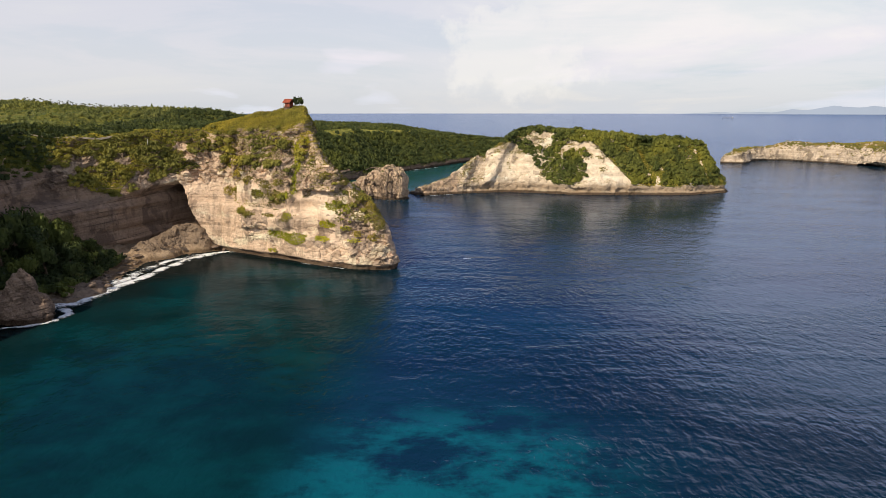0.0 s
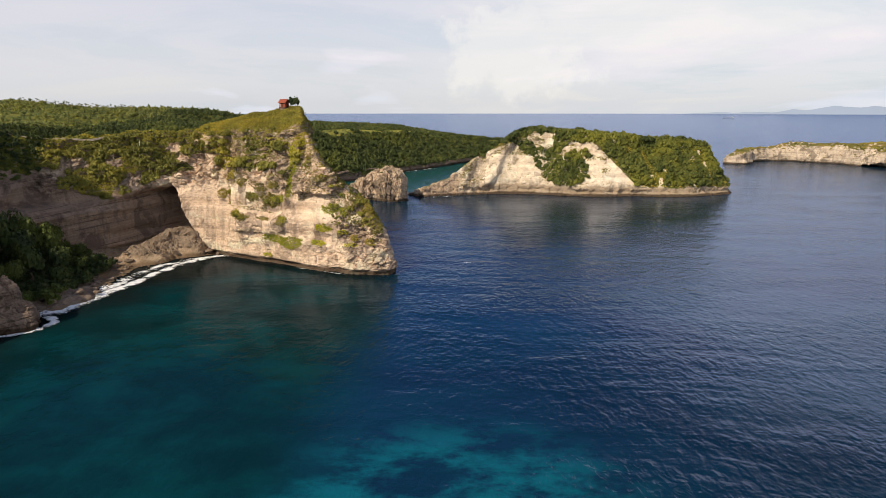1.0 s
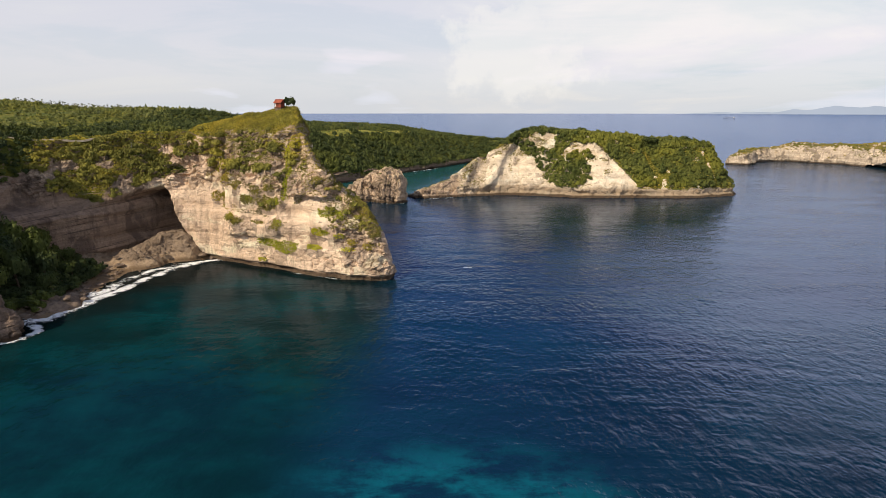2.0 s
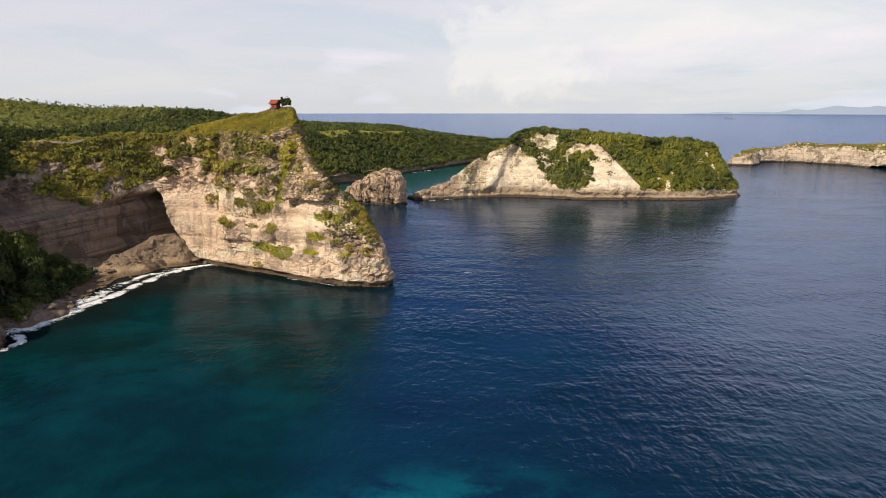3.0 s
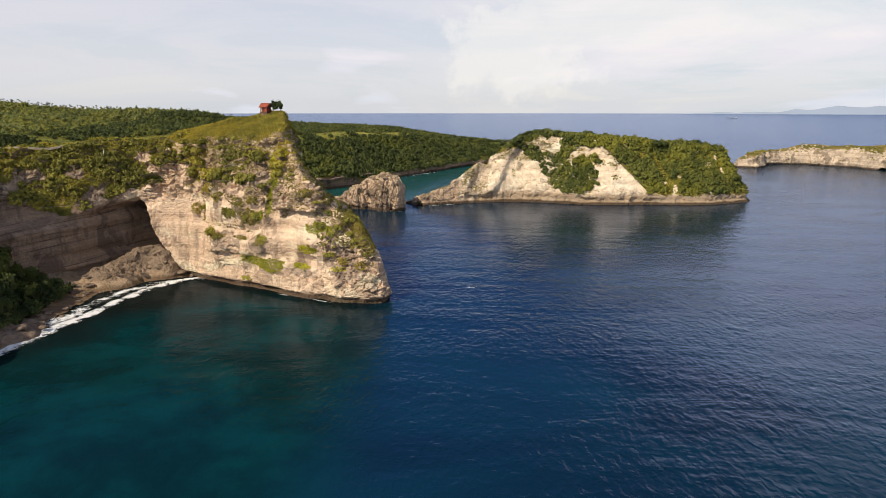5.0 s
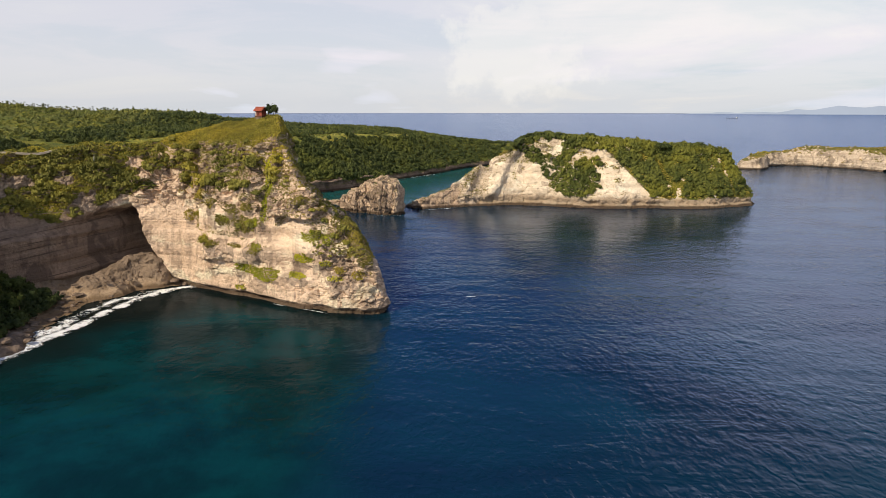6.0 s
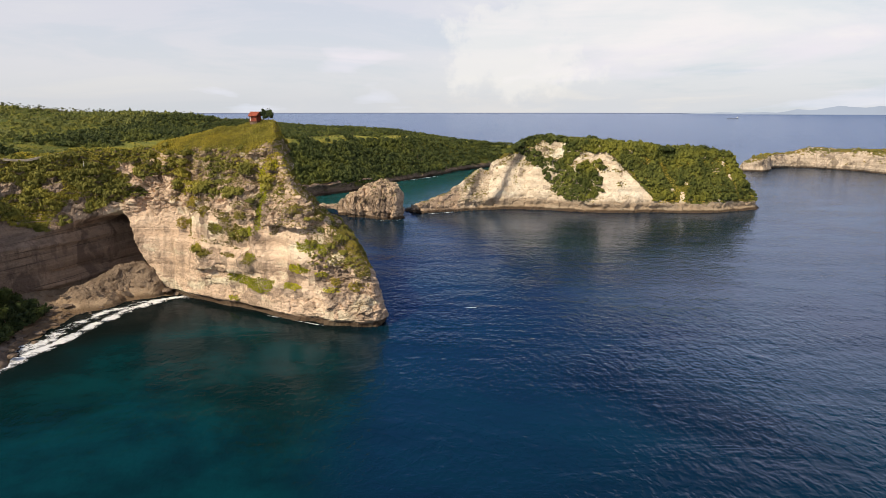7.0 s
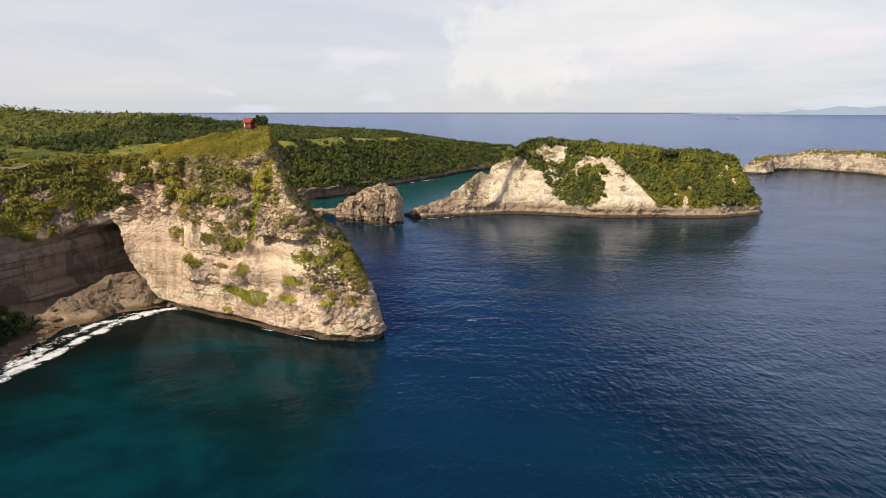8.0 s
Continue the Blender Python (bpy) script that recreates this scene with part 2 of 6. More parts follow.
LEAF_FOREST = leaf_material("forest_leaves", (0.032, 0.047, 0.012), (0.106, 0.126, 0.034))
LEAF_ISLAND = leaf_material("island_leaves", (0.044, 0.060, 0.013), (0.172, 0.182, 0.038))
LEAF_SHRUB = leaf_material("shrub_leaves", (0.098, 0.102, 0.022), (0.32, 0.292, 0.058))
# dark foliage; for grove and cove scrub its tone includes the cliff's shade
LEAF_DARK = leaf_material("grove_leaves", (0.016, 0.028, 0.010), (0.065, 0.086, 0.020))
LEAF_HILL = leaf_material("hill_leaves", (0.100, 0.115, 0.033), (0.19, 0.202, 0.058), 0.4)
LEAF_SCRUB = leaf_material("light_scrub", (0.085, 0.108, 0.024), (0.21, 0.225, 0.052), 0.5)
LEAF_PALM = leaf_material("palm_leaves", (0.030, 0.042, 0.014), (0.095, 0.105, 0.032))
LEAF_GRASS = leaf_material("grass_blades", (0.20, 0.185, 0.024), (0.43, 0.37, 0.062), 0.15)
LEAF_OLIVE = leaf_material("olive_grass", (0.14, 0.128, 0.022), (0.345, 0.29, 0.064), 0.3)
LEAF_TURF = leaf_material("dry_turf", (0.115, 0.105, 0.026), (0.30, 0.26, 0.065), 0.4)
LEAF_LUSH = leaf_material("lush_creeper", (0.20, 0.22, 0.014), (0.42, 0.42, 0.034), 0.15)


def plain_material(name, colour, rough, grain=2.0, vary=0.35, spec=0.3, **more):
    m, n, geo = material(name)
    fine = n.noise(geo["Position"], grain, 4.0)
    wide = n.noise(geo["Position"], grain * 0.2, 3.0)
    fac = n.math("MULTIPLY", n.math("ADD", fine, wide), 0.5)
    col = n.mix(n.ramp(fac, 0.35, 0.65), tuple(v * (1 - vary) for v in colour), tuple(v * (1 + vary * 0.6) for v in colour))
    finish(n, col, rough, fine, 0.05, spec, **more)
    return m


BARK = plain_material("bark", (0.12, 0.085, 0.06), 0.9)
ROOF_TILE = plain_material("red_roof_tile", (0.27, 0.065, 0.035), 0.75, 3.0)
RED_WOOD = plain_material("red_painted_timber", (0.26, 0.062, 0.035), 0.7, 3.0)
DARK_WOOD = plain_material("dark_timber", (0.13, 0.05, 0.03), 0.7, 3.0)
CONCRETE = plain_material("pale_concrete", (0.40, 0.345, 0.265), 0.9, 1.0)
WHITE_PAINT = plain_material("white_paint", (0.75, 0.75, 0.72), 0.6, 3.0, 0.1)
BOULDER = plain_material("boulder_stone", (0.17, 0.125, 0.09), 0.9, 0.8, 0.5)
HULL = plain_material("grey_ship_paint", (0.16, 0.19, 0.25), 0.6, 0.05, 0.1)


def sea_material():
    m, n, geo = material("sea_water")
    pos = geo["Position"]
    xyz = n("ShaderNodeSeparateXYZ", {0: pos}).outputs
    # how deep the water is: sand and reef flats beneath the drone's start
    drift = n.noise(pos, 0.012, 4.0, 0.6, 0.5)
    deep = n.mix(n.ramp(drift, 0.38, 0.62), (0.0012, 0.0125, 0.026), (0.0014, 0.021, 0.038))
    # teal bay, toned darker for the sky reflection that the headland blocks
    bay = n.ramp(n.math("ADD", xyz[0], n.math("MULTIPLY", drift, 24.0)), -32.0, 2.0, 1.0, 0.0)
    bay = n.math("MULTIPLY", bay, n.ramp(xyz[1], 330.0, 480.0, 1.0, 0.0))
    green = n.mix(n.ramp(n.noise(pos, 0.028, 6.0, 0.66, 0.15), 0.38, 0.66), (0.0011, 0.0155, 0.0175), (0.0013, 0.032, 0.0365))
    # darker water towards the cove's shore
    east, north = n.math("ADD", xyz[0], 112.0), n.math("SUBTRACT", xyz[1], 361.0)
    off_beach = n.math("ADD", n.math("MULTIPLY", east, 0.936), n.math("MULTIPLY", north, -0.35))
    off_cliff = n.math("ADD", n.math("MULTIPLY", east, -0.44), n.math("MULTIPLY", north, -0.90))
    inshore = n.math("ADD", n.math("MINIMUM", off_beach, off_cliff), n.math("MULTIPLY", n.math("SUBTRACT", drift, 0.5), 50.0))
    green = n.mix(n.ramp(inshore, 2.0, 36.0), (0.0045, 0.0085, 0.0075), green)
    col = n.mix(bay, deep, green)
    sand = n.noise(n.scaled(pos, 0.036, 0.052, 0.0, (4.3, 1.2, 0)), 1.0, 7.0, 0.68, 0.12)
    off = n("ShaderNodeVectorMath", {0: pos, 1: (2.0, 128.0, 0.0)}, operation="SUBTRACT").outputs[0]
    ring = n("ShaderNodeVectorMath", {0: n("ShaderNodeVectorMath", {0: off, 1: (1 / 46.0, 1 / 44.0, 0)}, operation="MULTIPLY").outputs[0]}, operation="LENGTH").outputs["Value"]
    flat = n.math("MULTIPLY", n.ramp(sand, 0.41, 0.58), n.ramp(ring, 0.45, 1.05, 1.0, 0.0))
    col = n.mix(n.math("MULTIPLY", flat, 0.9), col, (0.002, 0.092, 0.122))
    lagoon = n.math("MULTIPLY", n.ramp(xyz[1], 610.0, 680.0), n.ramp(n.math("ADD", xyz[0], n.math("MULTIPLY", n.math("SUBTRACT", xyz[1], 640.0), -0.35)), 10.0, 45.0, 1.0, 0.0))
    lagoon = n.math("MULTIPLY", lagoon, n.ramp(xyz[1], 1000.0, 1150.0, 1.0, 0.0))
    col = n.mix(lagoon, col, (0.008, 0.075, 0.068))
    # swell, chop and ripples
    swell = n.noise(n.scaled(pos, 0.05, 0.085, 0.1, turn=0.5), 1.0, 2.0, 0.5, 0.4)
    chop = n.noise(n.scaled(pos, 0.66, 0.36, 0.3, turn=-0.45), 1.0, 3.0, 0.5, 0.5)
    roll = n.noise(n.scaled(pos, 0.31, 0.19, 0.3, turn=-0.35), 1.0, 2.0, 0.5, 0.5)
    fine = n.noise(n.scaled(pos, 0.95, 0.50, 1.0, turn=0.35), 1.0, 2.0, 0.5, 0.6)
    fine = n.math("SUBTRACT", 1.0, n.math("ABSOLUTE", n.math("SUBTRACT", n.math("MULTIPLY", fine, 2.0), 1.0)))
    gust = n.ramp(n.noise(n.scaled(pos, 0.012, 0.030, 0.01, turn=0.25), 1.0, 5.0, 0.62, 0.4), 0.37, 0.63, 0.6, 1.2)
    calm = n.math("MULTIPLY", gust, n.math("SUBTRACT", 1.0, n.math("MULTIPLY", bay, 0.45)))
    relief = n.math("ADD", n.math("ADD", n.math("MULTIPLY", swell, 0.22), n.math("MULTIPLY", n.math("MULTIPLY", roll, 0.34), calm)), n.math("MULTIPLY", n.math("ADD", n.math("MULTIPLY", chop, 0.19), n.math("MULTIPLY", fine, 0.05)), calm))
    # flecks of foam on the chop
    fleck = n.math("MULTIPLY", n.ramp(n.noise(n.scaled(pos, 0.5, 1.1, 0.5), 1.0, 4.0, 0.7), 0.80, 0.84), 0.15)
    col = n.mix(fleck, col, (0.5, 0.52, 0.54))
    bump = n("ShaderNodeBump", {"Height": relief, "Distance": 1.0}).outputs[0]
    body = n("ShaderNodeBsdfDiffuse", {"Color": col, "Normal": bump})
    gloss = n("ShaderNodeBsdfGlossy", {"Color": (0.67, 0.76, 1.0, 1), "Roughness": 0.08, "Normal": bump})
    face = n("ShaderNodeFresnel", {"IOR": 1.33, "Normal": bump})
    # waves turn their near sides to the eye, so that a choppy sea never mirrors fully
    # the bay's mirror is cut down for that blocked sky as well
    share = n.math("MULTIPLY", n.math("MULTIPLY", face.outputs[0], n.math("SUBTRACT", 1.0, n.math("MULTIPLY", bay, 0.62))), n.math("SUBTRACT", 1.0, n.math("MULTIPLY", face.outputs[0], 0.22)))
    both = n("ShaderNodeMixShader", {0: share, 1: body.outputs[0], 2: gloss.outputs[0]})
    n("ShaderNodeOutputMaterial", {"Surface": both.outputs[0]})
    return m


SEA = sea_material()


def foam_material():
    m, n, geo = material("sea_foam")
    pos = geo["Position"]
    lace = n.noise(n.scaled(pos, 0.55, 0.55, 0.3), 1.0, 7.0, 0.75, 1.2)
    edge = n("ShaderNodeAttribute", attribute_name="edge").outputs["Fac"]
    broad = n.math("MULTIPLY", n.math("SUBTRACT", n.noise(n.scaled(pos, 0.11, 0.11, 0.3), 1.0, 3.0, 0.6, 0.4), 0.5), 0.75)
    keep = n.ramp(n.math("SUBTRACT", n.math("ADD", n.math("ADD", lace, 0.09), broad), n.math("MULTIPLY", edge, 0.24)), 0.39, 0.58)
    body = n("ShaderNodeBsdfPrincipled", {"Base Color": (0.78, 0.80, 0.80, 1), "Roughness": 0.9, "Normal": n("ShaderNodeBump", {"Height": lace, "Distance": 0.5}).outputs[0]})
    clear = n("ShaderNodeBsdfTransparent")
    both = n("ShaderNodeMixShader", {0: keep, 1: clear.outputs[0], 2: body.outputs[0]})
    n("ShaderNodeOutputMaterial", {"Surface": both.outputs[0]})
    return m


FOAM = foam_material()


# An even glow, with the haze of the distance put into its colour.
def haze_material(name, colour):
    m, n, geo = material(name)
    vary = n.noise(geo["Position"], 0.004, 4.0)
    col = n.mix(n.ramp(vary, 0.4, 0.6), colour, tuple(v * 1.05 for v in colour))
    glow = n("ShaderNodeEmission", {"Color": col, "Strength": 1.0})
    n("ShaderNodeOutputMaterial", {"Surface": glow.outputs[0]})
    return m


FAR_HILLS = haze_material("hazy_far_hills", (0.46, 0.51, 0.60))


# ---- mesh tools ----
def mesh_object(name, verts, faces, mat, parent=None, smooth=False, other=None, where=None):
    """One mesh object from an array of places and an array of triangles or quads."""
    verts, faces = np.asarray(verts, np.float32), np.asarray(faces, np.int32)
    side = faces.shape[1]
    me = bpy.data.meshes.new(name)
    me.vertices.add(len(verts))
    me.vertices.foreach_set("co", verts.ravel())
    me.loops.add(faces.size)
    me.loops.foreach_set("vertex_index", faces.ravel())
    me.polygons.add(len(faces))
    me.polygons.foreach_set("loop_start", np.arange(0, faces.size, side, dtype=np.int32))
    me.polygons.foreach_set("use_smooth", np.full(len(faces), smooth, dtype=bool))
    me.update(calc_edges=True)
    me.materials.append(mat)
    if other:
        for extra in other:
            me.materials.append(extra)
        me.polygons.foreach_set("material_index", np.asarray(where, np.int32))
    ob = new(name, me)
    ob.parent = parent
    return ob


def part(name, bm, mat, parent=None, label="", smooth=False):
    me = bpy.data.meshes.new(name)
    for f in bm.faces:
        f.smooth = smooth
    bm.to_mesh(me)
    bm.free()
    me.materials.append(mat)
    ob = new(name, me)
    ob.parent = parent
    return tagged(ob, label)


LATTICE = np.random.RandomState(5).rand(64, 64, 64).astype(np.float32) * 2 - 1


def lumpy(x, y, z, seed=0):
    """Smooth noise from -1 to 1 with features about 1 wide, for whole arrays."""
    x, y, z = np.broadcast_arrays(np.float32(x) + 11.3 * seed, np.float32(y) + 7.7 * seed, np.float32(z) + 3.1 * seed)
    ix, iy, iz = (np.floor(v).astype(np.int32) for v in (x, y, z))
    fx, fy, fz = x - ix, y - iy, z - iz
    fx, fy, fz = (f * f * (3 - 2 * f) for f in (fx, fy, fz))
    ix, iy, iz, jx, jy, jz = ix & 63, iy & 63, iz & 63, ix + 1 & 63, iy + 1 & 63, iz + 1 & 63
    g = LATTICE
    a = g[ix, iy, iz] * (1 - fx) + g[jx, iy, iz] * fx
    b = g[ix, jy, iz] * (1 - fx) + g[jx, jy, iz] * fx
    c = g[ix, iy, jz] * (1 - fx) + g[jx, iy, jz] * fx
    d = g[ix, jy, jz] * (1 - fx) + g[jx, jy, jz] * fx
    return (a * (1 - fy) + b * fy) * (1 - fz) + (c * (1 - fy) + d * fy) * fz


def rough(x, y, z, octaves=3, seed=0):
    total, size = 0.0, 1.0
    for k in range(octaves):
        total = total + size * lumpy(x * 2**k, y * 2**k, z * 2**k, seed + k)
        size *= 0.5
    return total


def inside(x, y, outline):
    """Distance to an outline, positive within it."""
    best, within = np.full(x.shape, 1e9, np.float32), np.zeros(x.shape, bool)
    for (ax, ay), (bx, by) in zip(outline, outline[1:] + outline[:1]):
        dx, dy = bx - ax, by - ay
        t = np.clip(((x - ax) * dx + (y - ay) * dy) / (dx * dx + dy * dy), 0, 1)
        best = np.minimum(best, np.hypot(x - ax - t * dx, y - ay - t * dy))
        if ay != by:
            within ^= ((ay > y) != (by > y)) & (x < (bx - ax) * (y - ay) / (by - ay) + ax)
    return np.where(within, best, -best)


def step(value, low, high):
    t = np.clip((value - low) / (high - low), 0, 1)
    return t * t * (3 - 2 * t)


def skin(low, high, size, solid):
    """The surface of solid(x, y, z) > 0 within a box, as smooth quads."""
    axes = [np.arange(a, b + size, size, dtype=np.float32) for a, b in zip(low, high)]
    gx, gy = np.meshgrid(axes[0], axes[1], indexing="ij")
    f = solid(gx[:, :, None], gy[:, :, None], axes[2][None, None, :]).astype(np.float32)
    s = f > 0
    corners = [(i, j, k) for i in (0, 1) for j in (0, 1) for k in (0, 1)]
    nx, ny, nz = (v - 1 for v in f.shape)
    cut = lambda a, i, j, k: a[i : i + nx, j : j + ny, k : k + nz]
    count = sum(cut(s, *c).astype(np.int8) for c in corners)
    ci, cj, ck = np.nonzero((count > 0) & (count < 8))
    ids = np.full((nx, ny, nz), -1, np.int32)
    ids[ci, cj, ck] = np.arange(len(ci))
    vals = {c: f[ci + c[0], cj + c[1], ck + c[2]] for c in corners}
    total, hits = np.zeros((len(ci), 3), np.float32), np.zeros(len(ci), np.float32)
    for a in corners:
        for axis in range(3):
            if a[axis]:
                continue
            b = tuple(1 if n == axis else v for n, v in enumerate(a))
            va, vb = vals[a], vals[b]
            on = (va > 0) != (vb > 0)
            t = np.where(on, va / np.where(on, va - vb, 1), 0)
            for n in range(3):
                total[:, n] += np.where(on, a[n] + (t if n == axis else 0), 0)
            hits += on
    verts = (np.stack([ci, cj, ck], 1) + total / hits[:, None]) * size + np.array([a[0] for a in axes])
    quads = []
    for axis in range(3):
        u, v = (axis + 1) % 3, (axis + 2) % 3
        lo = [slice(1, -1)] * 3
        lo[axis] = slice(0, -1)
        hi = list(lo)
        hi[axis] = slice(1, None)
        sa, sb = s[tuple(lo)], s[tuple(hi)]
        e = np.stack(np.nonzero(sa != sb), 1)
        turn = sa[tuple(e.T)]
        e = e + [0 if n == axis else 1 for n in range(3)]
        ring = []
        for du, dv in ((-1, -1), (0, -1), (0, 0), (-1, 0)):
            c = e.copy()
            c[:, u] += du
            c[:, v] += dv
            ring.append(ids[tuple(c.T)])
        q = np.stack(ring, 1)
        q[~turn] = q[~turn][:, ::-1]
        quads.append(q)
    quads = np.concatenate(quads)
    quads = quads[(quads >= 0).all(1)]
    return verts, quads


def normals(verts, quads):
    a, b, c, d = (verts[quads[:, k]] for k in range(4))
    face = np.cross(c - a, d - b)
    out = np.zeros_like(verts)
    for k in range(4):
        for n in range(3):
            out[:, n] += np.bincount(quads[:, k], face[:, n], len(verts))
    return out / np.maximum(np.linalg.norm(out, axis=1, keepdims=True), 1e-9)


def thinned(places, gap, seed=0):
    """Places no denser than about one for each cube of that gap, in a shuffled order."""
    rng = np.random.RandomState(seed)
    order = rng.permutation(len(places))
    _, first = np.unique(np.floor(places[order] / gap + rng.rand(3)).astype(np.int64) @ np.array([1, 100003, 10000600009]), return_index=True)
    return order[first]


def finer(verts, quads):
    """Each quad cut into four."""
    pairs = np.sort(np.stack([quads, np.roll(quads, -1, 1)], -1).reshape(-1, 2), 1)
    keys, back = np.unique(pairs[:, 0].astype(np.int64) * len(verts) + pairs[:, 1], return_inverse=True)
    edge = (verts[keys // len(verts)] + verts[keys % len(verts)]) / 2
    e = back.reshape(-1, 4) + len(verts)
    mid = np.arange(len(quads)) + len(verts) + len(edge)
    out = np.concatenate([verts, edge, verts[quads].mean(1)])
    q = np.concatenate([np.stack([quads[:, k], e[:, k], mid, e[:, k - 1]], 1) for k in range(4)])
    return out, q


def fractured(p, size, seed):
    """For each place: a random value of the block that it lies in (-1 to 1), and how near the block's joint is (0 to 1)."""
    g = p / np.asarray(size) + seed * 5.3
    cell = np.floor(g).astype(np.int64)
    one, two, value = np.full(len(p), 9.0), np.full(len(p), 9.0), np.zeros(len(p))
    for i in (-1, 0, 1):
        for j in (-1, 0, 1):
            for k in (-1, 0, 1):
                c = cell + [i, j, k]
                a, b, d = c[:, 0] & 63, c[:, 1] & 63, c[:, 2] & 63
                at = c + 0.5 + 0.45 * np.stack([LATTICE[a, b, d], LATTICE[b, d, a], LATTICE[d, a, b]], 1)
                far = np.linalg.norm(at - g, axis=1)
                nearer = far < one
                two = np.where(nearer, one, np.minimum(two, far))
                value = np.where(nearer, LATTICE[(a + 17) & 63, b, (d + 29) & 63], value)
                one = np.where(nearer, far, one)
    return value, np.exp(-(two - one) * 9)


def weathered(verts, quads, amount, seed, blocks=(4.6, 4.6, 3.0), cuts=1, layered=0.5):
    """Rock broken into blocks, joints and knobs. amount(p) gives how rugged each place is."""
    for _ in range(cuts):
        verts, quads = finer(verts, quads)
    n = normals(verts, quads)
    a = amount(verts)
    blocks = np.array(blocks)
    warp = verts + 0.9 * np.stack([lumpy(*(verts.T / 2.2), seed + k) for k in range(3)], 1)
    big, joint = fractured(warp, blocks, seed)
    small, crack = fractured(warp, blocks * 0.42, seed + 1)
    x, y, z = verts.T
    tilt = z + 0.7 * lumpy(x / 25, y / 25, 0.2, seed + 5)
    bed = (tilt / 2.7) % 1.0
    beds = np.where(bed < 0.82, bed * 0.35, -0.5) * step(np.abs(n[:, 2]), 0.75, 0.4)
    knob = rough(x / 1.6, y / 1.6, z / 1.3, 2, seed + 6)
    push = a * (0.85 * big - 0.75 * joint + 0.30 * small - 0.30 * crack) + (0.25 + 0.5 * a) * 0.28 * knob + layered * beds * np.clip(0.55 + 0.9 * lumpy(x / 22, y / 22, z / 5, seed + 7), 0, 1) * (1.0 - 0.55 * np.clip(a, 0, 1))
    return verts + n * push[:, None], quads


def skin_finer(low, high, size, solid, amount, seed, blocks):
    return weathered(*skin(low, high, size, solid), amount, seed, blocks, 0, 0.3)


# ---- the sea ----
def build_sea():
    radii = [0, 15, 35, 60, 90, 130, 180, 240, 310, 400, 520, 660, 820, 1000, 1250, 1500, 1800, 2100, 2400, 2700, 3000, 3300, 3600, 3900, 4200, 4500, 4700, 4900]
    turns = 128
    ang = np.linspace(0, 2 * np.pi, turns, endpoint=False)
    rings = []
    for r in radii[1:]:
        z = 53.0 * max(0.0, (r - 1800) / 3100) ** 1.5
        rings.append(np.stack([r * np.cos(ang), 40 + r * np.sin(ang), np.full(turns, z)], 1))
    verts = np.concatenate(rings)
    k, j = np.meshgrid(np.arange(len(rings) - 1), np.arange(turns), indexing="ij")
    nxt = (j + 1) % turns
    quads = np.stack([k * turns + j, (k + 1) * turns + j, (k + 1) * turns + nxt, k * turns + nxt], -1).reshape(-1, 4)
    verts = np.concatenate([verts, [[0, 40, 0]]])
    mid = len(verts) - 1
    j = np.arange(0, turns, 2)
    quads = np.concatenate([quads, np.stack([np.full(len(j), mid), j, j + 1, (j + 2) % turns], 1)])
    tagged(mesh_object("water", verts, quads, SEA, smooth=True), "deep blue rippled sea with teal shallows over sand", "sea", kind="structure")


build_sea()


# ---- the headland with its cove ----
FOOT = [(-20, 324), (-24, 318), (-31, 315.5), (-44, 319), (-57, 325), (-72, 335.5), (-87, 346), (-100, 352.5), (-112, 361), (-119, 366), (-127, 377), (-139, 388), (-148, 382), (-154, 369),
        (-161, 356), (-170, 345), (-180, 334), (-187, 321), (-191, 306), (-191, 288), (-188, 266), (-182, 245), (-172, 215), (-160, 180), (-150, 140), (-400, 140), (-400, 600),
        (-150, 600), (-100, 490), (-62, 422), (-38, 375), (-24, 340)]
BROW = [(-20, 324), (-24, 318), (-31, 315.5), (-44, 319), (-57, 325), (-72, 335.5), (-87, 346), (-100, 352.5), (-112, 359.5), (-122, 365), (-132, 367.5), (-142, 365), (-152, 358), (-164, 352), (-176, 347),
        (-190, 334), (-197, 318), (-196, 300), (-191, 284), (-187, 266), (-181, 245), (-172, 215), (-160, 180), (-150, 140), (-400, 140), (-400, 600),
        (-150, 600), (-100, 490), (-62, 422), (-38, 375), (-24, 340)]


